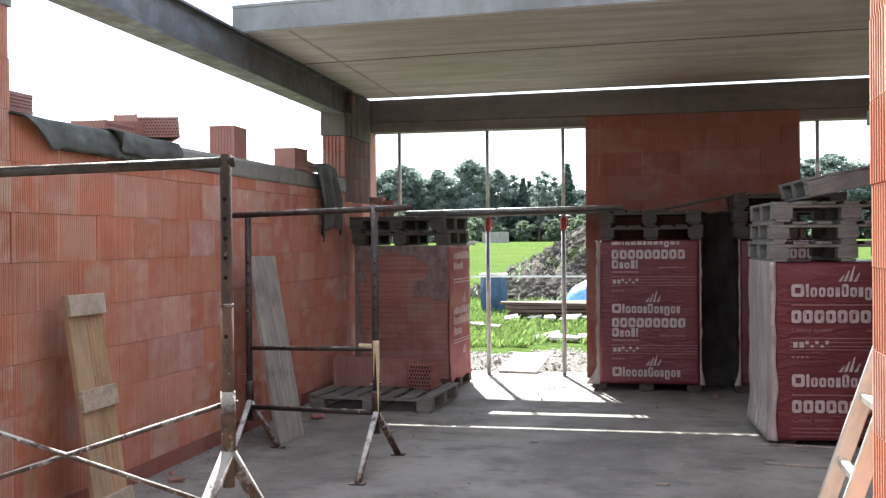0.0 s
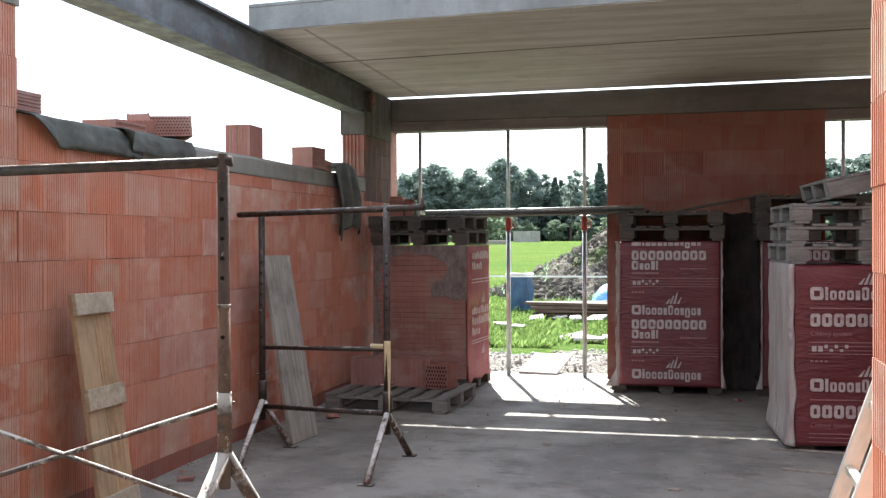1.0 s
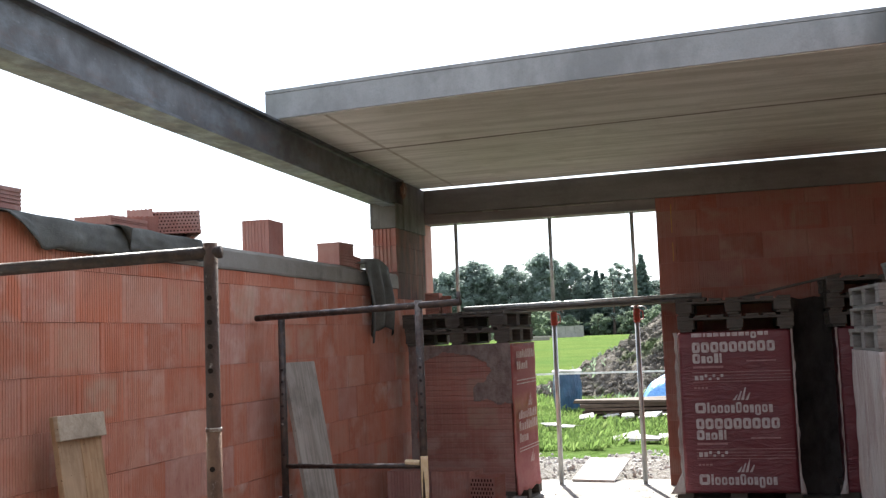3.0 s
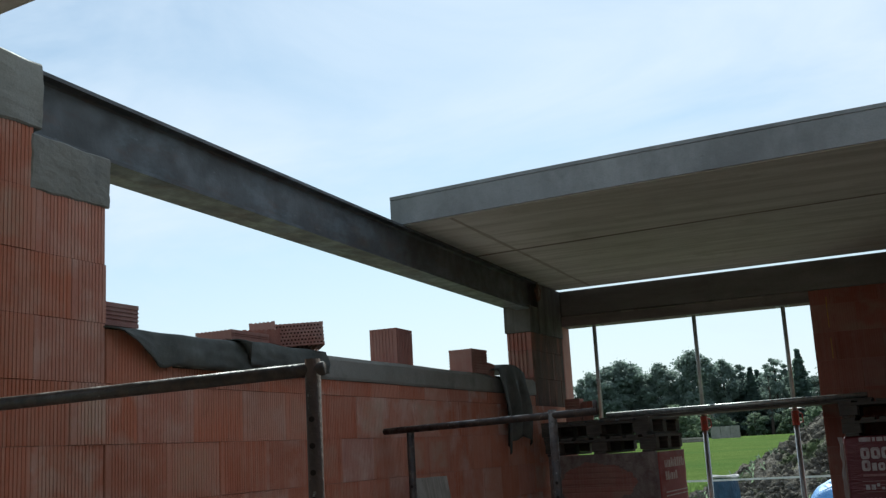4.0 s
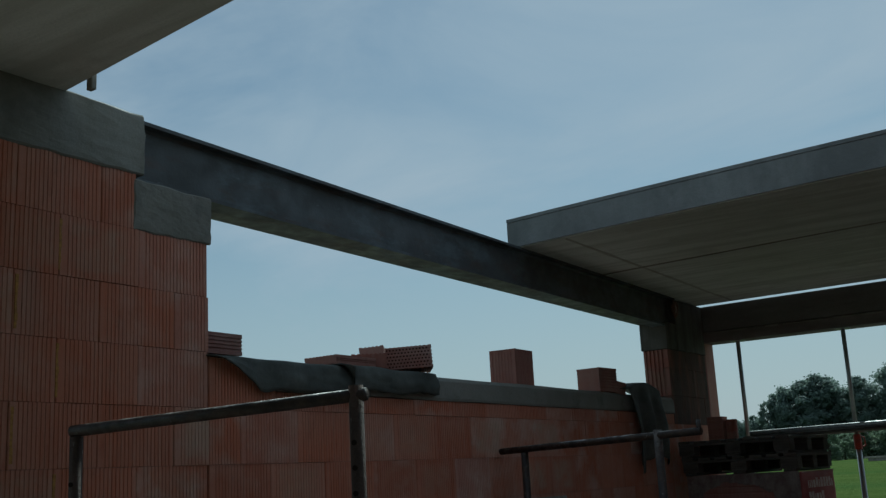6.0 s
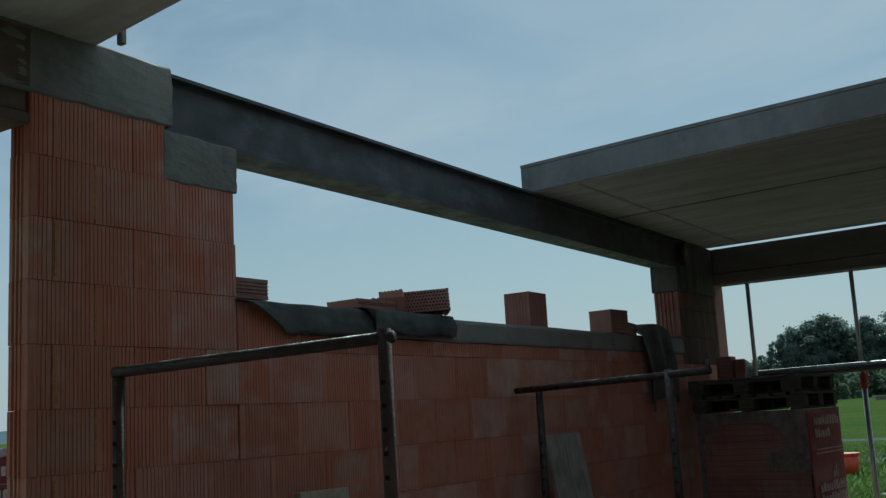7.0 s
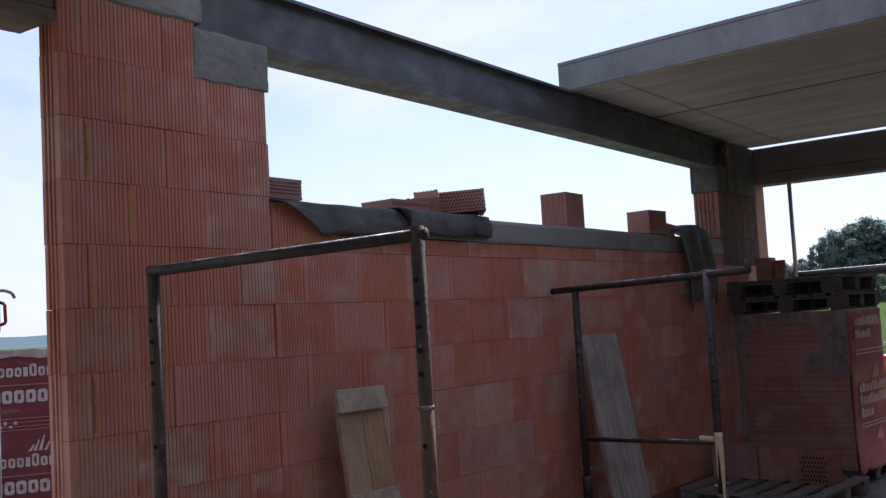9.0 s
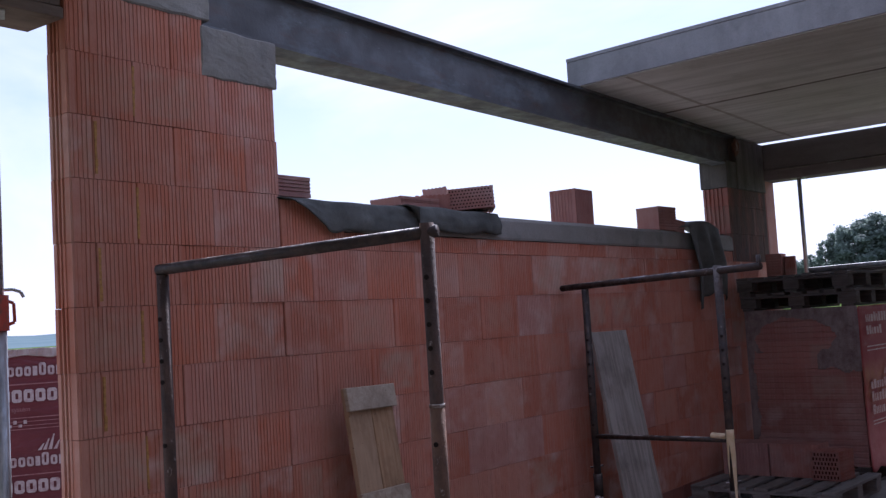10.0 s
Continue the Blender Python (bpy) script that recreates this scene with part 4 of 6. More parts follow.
def post_with_feet(tr, name, x, y, top, split, feet, mat, r=0.023):
    """An upright of a trestle, with its two slanted feet, holes and sleeve."""
    post = part(name, one_tube((x, y, split - 0.12), (x, y, top), r, 14), mat, tr, "", True)
    dx, dy = math.sin(0.2), -math.cos(0.2)
    for i in (0, 3, 4, 5, 6, 7):
        z = split + 0.464 + i * 0.0755
        if z < top - 0.12:
            # a solid dark stud for each hole, its shade put into the colour
            part("pin_hole", one_tube((x + dx * r * 0.9, y + dy * r * 0.9, z), (x + dx * r * 1.12, y + dy * r * 1.12, z), 0.0085, 8), M_HOLE_SHADE, post)
    part("sleeve", one_tube((x, y, split + 0.02), (x, y, split + (0.25 if split > 0.5 else 0.16)), r + 0.006, 14), M_SPLASHED_LIT if split > 0.5 else mat, post, "", True)
    bm = bmesh.new()
    tube(bm, (x - 0.036, y - 0.02, split + 0.20), (x + 0.036, y + 0.015, split + 0.21), 0.006, 6)
    part("locking_pin", bm, M_SPLASHED_LIT, post)
    for fx, fy in feet:
        leg = part("foot", one_tube((x, y, split + 0.02), (fx, fy, 0.006), 0.027 if split > 0.5 else 0.021, 8), M_SPLASHED_LIT, tr, "", True)
        part("foot_plate", one_box(fx - 0.045, fx + 0.045, fy - 0.03, fy + 0.03, 0, 0.008), mat, leg)
    return post


def trestle(pl, pr, over_l, over_r, zl, zr, split, feet_l, feet_r, braces, label, mats, tie):
    """A builder's trestle between two uprights at plan points pl and pr."""
    tr = thing("builders_trestle", (0, 0, 0), label, "trestle", "builders' trestles")
    a, b = Vector((*pl, zl)), Vector((*pr, zr))
    d = (b - a).normalized()
    part("top_rail", one_tube(a - d * over_l, b + d * over_r, 0.0205, 14), mats[0], tr, "", True)
    post_with_feet(tr, "upright", pl[0], pl[1], zl - 0.02, split, feet_l, mats[1])
    post_with_feet(tr, "upright", pr[0], pr[1], zr + 0.03, split, feet_r, mats[1])
    for (u, z0), (v, z1), r in braces:
        p = Vector(pl).lerp(Vector(pr), u)
        q = Vector(pl).lerp(Vector(pr), v)
        part("brace", one_tube((p.x, p.y, z0), (q.x, q.y, z1), r, 10), tie, tr, "", True)
    return tr


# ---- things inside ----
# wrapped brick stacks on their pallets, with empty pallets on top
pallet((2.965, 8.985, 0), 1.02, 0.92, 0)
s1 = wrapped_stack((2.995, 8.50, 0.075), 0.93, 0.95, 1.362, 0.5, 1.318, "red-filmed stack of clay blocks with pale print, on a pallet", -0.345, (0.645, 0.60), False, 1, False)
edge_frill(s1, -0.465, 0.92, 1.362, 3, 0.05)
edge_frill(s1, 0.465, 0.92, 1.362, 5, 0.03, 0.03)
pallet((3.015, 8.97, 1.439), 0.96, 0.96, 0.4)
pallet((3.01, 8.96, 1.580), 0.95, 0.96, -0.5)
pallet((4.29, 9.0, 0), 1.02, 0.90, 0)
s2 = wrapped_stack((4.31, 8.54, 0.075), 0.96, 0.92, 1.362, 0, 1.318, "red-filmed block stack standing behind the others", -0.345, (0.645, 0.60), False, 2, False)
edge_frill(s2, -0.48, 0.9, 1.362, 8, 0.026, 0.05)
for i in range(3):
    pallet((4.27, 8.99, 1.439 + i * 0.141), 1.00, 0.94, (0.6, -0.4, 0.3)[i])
pallet((4.34, 6.53, 0), 0.98, 0.92, 4, h=0.10)
s3 = wrapped_stack((4.355, 6.04, 0.04), 0.98, 0.94, 1.235, 4, 0.998, "red-filmed block stack with crumpled clear film down one corner", -0.372, (0.622,), True, 3, True)
for i in range(3):
    pallet((4.335 + 0.01 * i, 6.52, 1.280 + i * 0.138), 1.06, 0.92, (4.5, 3.6, 5)[i], dark=False)
tp = pallet((4.60, 6.46, 1.822), 1.10, 0.92, 5, "pale wooden pallet lying askew on a pile of pallets", (0, -11), dark=False)
part("side_board", one_box(-0.55, 0.55, -0.487, -0.462, 0.004, 0.112, 0.004), M_PALLET_X, tp, "wide pale side board")

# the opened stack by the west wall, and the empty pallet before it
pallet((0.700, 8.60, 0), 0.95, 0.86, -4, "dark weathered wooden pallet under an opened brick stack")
s0 = thing("opened_brick_stack", (0.671, 8.173, 0.141), "opened stack of long clay blocks with torn grey and red film", "brick stack", turn=-4)
for lay in range(5):
    for i in range(2):
        w = 0.925
        bm = bmesh.new()
        pts = [(0, 0)]
        hh = 0.247
        for g in range(5):
            z = 0.012 + g * 0.047
            pts += [(0.0, z), (0.006, z + 0.004), (0.006, z + 0.012), (0.0, z + 0.016)]
        pts += [(0, hh), (0.388, hh), (0.388, 0)]
        prism(bm, pts, "x", -w / 2 + R.uniform(0, 0.006), w / 2 - R.uniform(0, 0.006))
        o = part("block", bm, M_BRICK_LOOSE, s0)
        o.matrix_basis = pose(0, i * 0.391 + R.uniform(0, 0.003), lay * 0.2495)


k = Mat("dusty_film", 0.6, 0, 0.4)
k.color(k.mix(k.noise(14, 6, 0.7, (1, 1, 0.6), "world", 0.4, 0.65), (0.23, 0.185, 0.165), (0.13, 0.085, 0.074)))
k.bump(k.noise(30, 5, 0.6, (1, 1, 1), "world", 0.3, 0.7, 1.5), 0.012, 0.5)
M_FILM_DUSTY = k.m


def torn_keep(x, z):
    """Whether the film is still there: gone round an uneven hole and below a ragged edge."""
    w = 0.10 * noise.noise((x * 7, z * 7, 1)) + 0.05 * noise.noise((x * 19, z * 19, 2))
    hole = math.hypot((x + 0.07) / 0.33, (z - 1.02) / 0.165) + w * 1.6
    low = 0.92 + w * 0.5 if x < 0.12 else 0.76 + w * 0.4
    edge = x < -0.41 + 0.3 * w
    return hole > 1.0 and (z > low or edge)


bm = bmesh.new()
vs = {}
NX, NZ = 100, 122
for i in range(NX + 1):
    for j in range(NZ + 1):
        x, z = -0.472 + 0.944 * i / NX, 0.03 + 1.235 * j / NZ
        vs[i, j] = (x, -0.011 - 0.008 * abs(noise.noise((x * 9, z * 9, 4))) - 0.004 * abs(noise.noise((x * 31, z * 31, 5))), z)
made = {}
for i in range(NX):
    for j in range(NZ):
        x, _, z = vs[i, j]
        if torn_keep(x, z):
            for q in ((i, j), (i + 1, j), (i + 1, j + 1), (i, j + 1)):
                if q not in made:
                    made[q] = bm.verts.new(vs[q])
            bm.faces.new([made[i, j], made[i + 1, j], made[i + 1, j + 1], made[i, j + 1]])
part("torn_film", bm, M_FILM_DUSTY, s0, "torn dusty grey film round a hole", True)


def side_film(u, v):
    z = 1.262 - v * 1.29
    wob = 0.010 * noise.noise((u * 5, z * 5, 3))
    low = max(0, 0.16 - z) / 0.2
    return (0.473 + abs(wob) + 0.012 * low, -0.012 + u * 0.795, z - 0.03 * noise.noise((u * 6, 0, 0)) * v)


k = Mat("faded_red_film", 0.65, 0, 0.2)
c = k.mix(k.noise(3.5, 5, 0.6, (0.6, 0.6, 1.6), "world", 0.42, 0.62), (0.30, 0.062, 0.064), (0.37, 0.11, 0.108))
c = k.mix(k.mult(k.noise(12, 5, 0.6, (0.5, 0.5, 1), "world", 0.58, 0.74), 0.3), c, (0.50, 0.30, 0.28))
M_FADE = k.mult(k.mult(k.axis("Z", 0.55, 0.72), k.axis("Z", 1.0, 0.84)), k.noise(4, 4, 0.6, (1, 1, 1), "world", 0.3, 0.6))
k.color(k.mix(k.mult(M_FADE, 0.6), c, (0.45, 0.24, 0.09)))
k.bump(k.noise(9, 5, 0.55, (0.6, 0.6, 1.0), "world", 0.3, 0.7, 0.4), 0.012, 0.35)
M_FILM_FADED = k.m
sheet_part("side_film", side_film, 20, 34, M_FILM_FADED, s0, "faded red printed film with pale patches", 0.002)
k = Mat("faded_print", 0.6, 0, 0.3)
k.color(k.mix(k.noise(30, 5, 0.7, (1, 1, 1), "world", 0.40, 0.66), (0.60, 0.45, 0.42), (0.40, 0.19, 0.175)))
M_PRINT_FADED = k.m
for z, y0, y1, hh in ((1.13, 0.10, 0.68, 0.075), (1.03, 0.10, 0.42, 0.07), (0.60, 0.10, 0.66, 0.072), (0.50, 0.10, 0.68, 0.08), (0.40, 0.10, 0.38, 0.075)):
    bm = bmesh.new()
    y = y0
    while y < y1:
        wide, rise = R.choice(((0.055, 1.0), (0.05, 0.78), (0.026, 0.78), (0.05, 1.0)))
        bm.faces.new([bm.verts.new(q) for q in ((0.492, y, z), (0.492, y + wide, z), (0.492, y + wide, z + hh * rise), (0.492, y, z + hh * rise))])
        y += wide + 0.014
    tagged(part("printed_word", bm, M_PRINT_FADED, s0), kind="stuff")
for z in (0.93, 0.90, 0.345, 0.32):
    bm = bmesh.new()
    bm.faces.new([bm.verts.new(q) for q in ((0.492, 0.08, z), (0.492, 0.74, z), (0.492, 0.74, z + 0.010), (0.492, 0.08, z + 0.010))])
    tagged(part("printed_stripe", bm, M_PRINT_FADED, s0), kind="stuff")
for z in (0.70, 0.20):
    bm = bmesh.new()
    for i, hh in enumerate((0.05, 0.08, 0.11, 0.06)):
        y = 0.42 + i * 0.034
        bm.faces.new([bm.verts.new(q) for q in ((0.492, y, z), (0.492, y + 0.024, z), (0.492, y + 0.04, z + hh), (0.492, y + 0.032, z + hh))])
    tagged(part("printed_mark", bm, M_PRINT_FADED, s0), kind="stuff")
pallet((0.675, 8.61, 1.405), 0.96, 0.92, -2)
pallet((0.655, 8.62, 1.546), 0.95, 0.92, -4.2)
pallet((0.70, 7.46, 0), 1.10, 0.94, -3, "grey weathered wooden pallet with loose blocks on it", dark=False)
hollow_brick((0.375, 7.66, 0.141), (0.37, 0.24, 0.249), -3, ribs="z", mat=M_BRICK_LOOSE)
hollow_brick((0.755, 7.65, 0.141), (0.37, 0.24, 0.249), -2, ribs="z", mat=M_BRICK_LOOSE)
hollow_brick((1.030, 7.545, 0.141), (0.24, 0.225, 0.215), -98, holes="x", ribs="x", mat=M_BRICK_SHADED, label="orange hollow brick turned to show its cells")
# dark brick on the pallet pile, and the scaffold boards
hollow_brick((0.30, 9.17, 1.687), (0.09, 0.10, 0.195), 12, ribs="z", mat=M_BRICK_SHADED, label="orange piece of brick standing on the pile of pallets")
hollow_brick((0.175, 9.15, 1.687), (0.14, 0.17, 0.225), 4, ribs="x", label="dark brick standing on the pile of pallets")
for i, (x0, x1, y, z, hgt) in enumerate(((0.46, 2.78, 9.11, 1.722, 0.022), (0.46, 2.66, 9.42, 1.722, 0.022))):
    b = thing("scaffold_board", (0, 0, 0), "thin dark scaffold board spanning between pallet piles", "board", "scaffold boards")
    bm = one_box(x0, x1, y - 0.15, y + 0.15, z, z + hgt, 0.004)
    bmesh.ops.subdivide_edges(bm, edges=[e for e in bm.edges if e.calc_length() > 1.5], cuts=12)
    for v in bm.verts:
        v.co.z += 0.004 * noise.noise((v.co.x * 1.3, i, 0)) - 0.030 * (1 - (v.co.x - x0) / (x1 - x0))
    part("plank", bm, M_DARK_X, b)
for x0, x1, y, z0, z1 in ((0.52, 2.74, 8.99, 1.738, 1.768), (0.50, 2.62, 9.28, 1.742, 1.768)):
    b = thing("scaffold_tube", (0, 0, 0), "worn galvanised scaffold tube lying on thin boards", "tube", "scaffold tubes")
    part("tube", one_tube((x0, y, z0), (x1, y, z1), 0.022, 12), M_GALV, b, "", True)
b = thing("scaffold_board", (0, 0, 0), "dark board leaning across two pallet piles", "board", "scaffold boards")
bm = bmesh.new()
box(bm, -0.44, 0.44, -0.07, 0.07, -0.010, 0.010, 0.003)
o = part("plank", bm, M_DARK_X, b)
o.matrix_basis = pose(3.47, 8.70, 1.795, 0, -11, 0)

# trestles
tr1 = trestle((0.400, 2.018), (1.456, 2.238), 0.02, 0.035, 1.718, 1.757, 0.62, ((0.30, 1.60), (0.50, 2.45)), ((1.33, 1.80), (1.60, 2.68)),
        (((1.0, 0.825), (0.0, 0.485), 0.010), ((0.0, 0.785), (1.0, 0.41), 0.010)),
        "rust-brown steel builder's trestle with crossed tie rods", (M_RUST, M_RUST_BROWN), M_SPLASHED_LIT)
part("lower_tube", one_tube((1.456, 2.238, 0.64), (1.456, 2.238, 1.203), 0.0245, 14), M_RUST_RED, tr1, "tan rusty lower tube", True)
part("tube_lip", one_tube((1.456, 2.238, 1.198), (1.456, 2.238, 1.210), 0.0258, 14), M_SPLASHED_LIT, tr1, "", True)
tr2 = trestle((0.250, 5.40), (1.272, 5.050), 0.22, 0.29, 1.642, 1.658, 0.31, ((0.40, 4.66), (0.455, 5.41)), ((1.325, 4.43), (1.352, 5.305)),
        (((0.0, 0.700), (1.0, 0.742), 0.015), ((0.0, 0.285), (1.0, 0.325), 0.018)),
        "dark rusty steel builder's trestle by the wall", (M_RUST, M_RUST), M_RUST)
part("end_stub", one_tube((1.538, 4.959, 1.648), (1.538, 4.959, 1.722), 0.012, 10), M_RUST, tr2, "", True)
k = Mat("pale_rag", 0.9, 0, 0.2)
k.color(k.mix(k.noise(20, 5), (0.62, 0.50, 0.33), (0.50, 0.38, 0.22)))
M_RAG = k.m
rag = thing("mortar_splash", (1.272, 5.050, 0.0), "pale dried splash on the trestle upright", "splash")


def splash(u, v):
    a = -0.35 + u * 1.5
    run = 0.05 + 0.50 * max(0.0, 1 - abs(u - 0.72) / 0.42) ** 1.4 + 0.20 * max(0.0, 1 - abs(u - 0.1) / 0.25)
    z = 0.80 - v * (run + 0.03 * noise.noise((u * 6, 0, 0)))
    r = 0.0305
    return (r * math.sin(a), -r * math.cos(a), z)


sheet_part("splash", splash, 22, 12, M_RAG, rag, "", 0.003)
part("drip", one_tube((-0.12, 0.045, 0.757), (-0.02, 0.005, 0.757), 0.018, 10), M_RAG, rag)

M_CLEAT = make_wood("greyed_pine", (0.46, 0.385, 0.285), (0.32, 0.25, 0.175), (0.40, 0.35, 0.28), (1, 0.1, 1), 0.35)
# boards leaning on the west wall
def leaning(name, base, top, width, thick, mat, cleats, label, gap=True, askew=0.0):
    """Boards side by side leaning from base to top (their near lower and upper corners), width along y."""
    b = thing(name, (0, 0, 0), label, "board")
    p, q = Vector(base), Vector(top)
    up = (q - p).normalized()
    side = Vector((askew, 1, 0))
    side = (side - up * side.dot(up)).normalized()
    out = side.cross(up).normalized()
    m = Matrix((( side.x, out.x, up.x, p.x), (side.y, out.y, up.y, p.y), (side.z, out.z, up.z, p.z), (0, 0, 0, 1)))
    ln = (q - p).length
    for i in range(2 if gap else 1):
        w = width / (2 if gap else 1)
        bm = one_box(i * w, (i + 1) * w - (0.004 if gap else 0), -thick / 2, thick / 2, 0, ln - (0.006 * i), 0.003)
        o = part("plank", bm, mat, b)
        o.matrix_basis = m
    for z in cleats:
        bm = one_box(-0.01, width + 0.01, thick / 2 + 0.001, thick / 2 + 0.026, z, z + 0.11, 0.003)
        o = part("cleat", bm, M_CLEAT, b)
        o.matrix_basis = m @ pose(0, 0, 0, 0, R.uniform(-1.5, 1.5), 0)
    return b


leaning("pine_shuttering", (0.335, 3.20, 0.0), (0.148, 3.218, 1.185), 0.325, 0.03, M_PINE, (1.087, 0.60, 0.05), "new pine board panel with cleats leaning on the wall")
leaning("grey_board", (0.425, 5.50, 0.0), (0.187, 5.535, 1.343), 0.385, 0.03, M_GREYWOOD, (), "weathered grey plank leaning on the wall", False, 0.13)

# bricks on the sill
hollow_brick((-0.14, 3.155, 2.108), (0.23, 0.20, 0.10), 90, ribs="x", label="clay brick end lying on the sill beside the pier")
hollow_brick((-0.12, 4.10, 2.108), (0.34, 0.22, 0.05), 90, ribs="x", label="flat broken clay brick on the sill")
hollow_brick((-0.14, 4.38, 2.112), (0.24, 0.20, 0.085), -52, (0, 3), ribs="x", label="clay brick lying tilted on the sill")
hollow_brick((-0.17, 4.46, 2.185), (0.16, 0.14, 0.05), -60, (4, -9), ribs="x", label="broken piece of clay brick lying on others on the sill")
hollow_brick((-0.11, 4.67, 2.112), (0.22, 0.33, 0.135), -50, (3, -3), holes="x", ribs="x", label="clay brick with its hollow cells showing, on the sill")
hollow_brick((-0.165, 6.035, 2.088), (0.20, 0.265, 0.25), 2, ribs="z", label="clay brick standing upright on the sill")
hollow_brick((-0.10, 7.26, 2.088), (0.28, 0.20, 0.185), 86, ribs="x", label="clay brick lying on the sill by the far jamb")
hollow_brick((-0.12, 7.42, 2.088), (0.30, 0.2, 0.10), 80, (0, 8), ribs="x", label="broken clay brick on the sill under the sheet")

# bitumen sheets over the sill
def fold_over(y0, y1, drop0, proud, seed, taper):
    """A strip of sheet laid on the sill and folded down over its edge."""
    def fn(u, v):
        y = y0 + u * (y1 - y0)
        drop = drop0 + 0.030 * noise.noise((y * 3.1, seed, 0)) + 0.014 * noise.noise((y * 11, seed, 3))
        if u < taper:
            drop *= 0.15 + 0.85 * u / taper
        a = v * 0.42
        zt = 2.102 + proud + 0.010 * noise.noise((y * 4, v, seed))
        if a < 0.22:
            return (-0.24 + a * 1.15, y, zt - 0.01)
        k = (a - 0.22) / 0.20
        lift = 0.045 * max(0.0, 1 - u / max(taper, 0.01)) * k
        return (0.013 + proud + lift + 0.030 * math.sin(k * 2.6) * (0.6 + 0.9 * noise.noise((y * 3.2, 0, seed))) + 0.012 * noise.noise((y * 9, k * 4, seed + 2)) + 0.010 * k, y + 0.05 * k * (1 - u), zt - 0.008 - drop * k)
    return fn


m_sheet = thing("bitumen_sheet", (0, 0, 0), "dark grey bitumen sheet folded over the wall top", "sheet", "bitumen sheets")
sheet_part("sheet", fold_over(3.0, 4.16, 0.150, 0.0, 1.0, 0.24), 50, 18, M_SHEET, m_sheet, "", 0.005)
m_sheet = thing("bitumen_sheet", (0, 0, 0), "dark grey bitumen sheet lapped over the end of another", "sheet", "bitumen sheets")
sheet_part("sheet", fold_over(3.92, 4.80, 0.135, 0.010, 4.0, 0.05), 44, 18, M_SHEET, m_sheet, "", 0.005)
m_sheet2 = thing("bitumen_sheet", (0, 0, 0), "dark grey bitumen strip hanging down from the wall top", "sheet", "bitumen sheets")


def sheet_hang(u, v):
    y0 = 7.52 + u * 0.62
    a = v * 0.95
    zt = 2.12 + 0.06 * math.sin(u * 3.1)
    if a < 0.25:
        return (-0.22 + a, y0 - 0.25 * (1 - a / 0.25) * (1 - u), zt)
    k = (a - 0.25) / 0.70
    fold = 0.035 * math.sin(u * 15 + 1) * min(1, k * 2)
    drop = (0.63 + 0.05 * math.sin(u * 4 + 2) + 0.03 * noise.noise((u * 9, 3, 0))) * k
    return (0.05 + 0.03 * math.sin(k * 3) + fold, y0 + 0.06 * k, zt - drop)


sheet_part("sheet", sheet_hang, 28, 30, M_SHEET, m_sheet2, "", 0.005)

# props
steel_prop((1.288, 9.565, 0), 2.637, 1.555)
steel_prop((2.100, 9.565, 0), 2.637, 1.555)
steel_prop((0.315, 9.565, 0), 2.637, 1.45)
steel_prop((4.665, 9.565, 0), 2.637, 1.555)
steel_prop((-0.11, 1.665, 0), 2.719, 1.53, "grey steel prop with a red collar in the side opening", 60, 0.036)

# concrete column with timber yokes
col = thing("shored_column", (4.715, 5.75, 0), "concrete column clamped with timber yokes", "column")
part("shaft", one_box(-0.14, 0.14, -0.14, 0.14, 0, SOFFIT - 0.002, 0.006), M_CAST, col)
for z0, z1, e in ((2.60, 2.73, 0.09), (2.20, 2.30, 0.10)):
    for sy in (-1, 1):
        part("yoke", one_box(-0.14 - e, 0.14 + e, sy * 0.185 - 0.04, sy * 0.185 + 0.04, z0, z1, 0.004), M_PALLET_X, col)
    for sx in (-1, 1):
        part("yoke", one_box(sx * 0.185 - 0.04, sx * 0.185 + 0.04, -0.14, 0.14, z0 + 0.01, z1 - 0.01, 0.004), M_PALLET_X, col)

# aluminium ladder leaning beyond the cross wall
lad = thing("ladder", (0, 0, 0), "worn aluminium ladder leaning beside the cross wall", "ladder")
for y, name in ((3.02, "stile"), (2.62, "stile")):
    foot, head = Vector((3.655, y, 0.02)), Vector((4.66, y, 2.95))
    d = (head - foot).normalized()
    m = Matrix.Translation(foot) @ d.to_track_quat("Z", "Y").to_matrix().to_4x4()
    o = part(name, one_box(-0.013, 0.013, -0.036, 0.036, 0, (head - foot).length, 0.004), M_ALU, lad)
    o.matrix_basis = m
for i in range(10):
    p = Vector((3.655, 2.62, 0.02)).lerp(Vector((4.66, 2.62, 2.95)), (0.25 + 0.28 * i) / 3.1)
    part("rung", one_box(p.x - 0.018, p.x + 0.018, 2.625, 3.015, p.z - 0.018, p.z + 0.018, 0.005), M_ALU, lad)

# sticks on the floor
for k_, (x, y, a, ln) in enumerate(((4.0, 6.02, -8, 0.55), (4.0, 5.35, -12, 0.5), (2.2, 5.9, 20, 0.06), (1.1, 6.1, 60, 0.05), (3.1, 4.7, 10, 0.07))):
    s = thing("wood_offcut", (x, y, 0), "thin grey offcut lying on the floor", "offcut", "floor offcuts", turn=a)
    part("stick", one_box(-ln / 2, ln / 2, -0.012, 0.012, 0.0, 0.014, 0.003), M_GREYWOOD, s)

s = thing("wood_offcut", (0.185, 2.2135, 3.078), "short batten end hanging at the ceiling's edge", "offcut", "floor offcuts")
part("stick", one_box(-0.018, 0.018, -0.012, 0.012, 0, 0.085, 0.003), M_GREYWOOD, s)

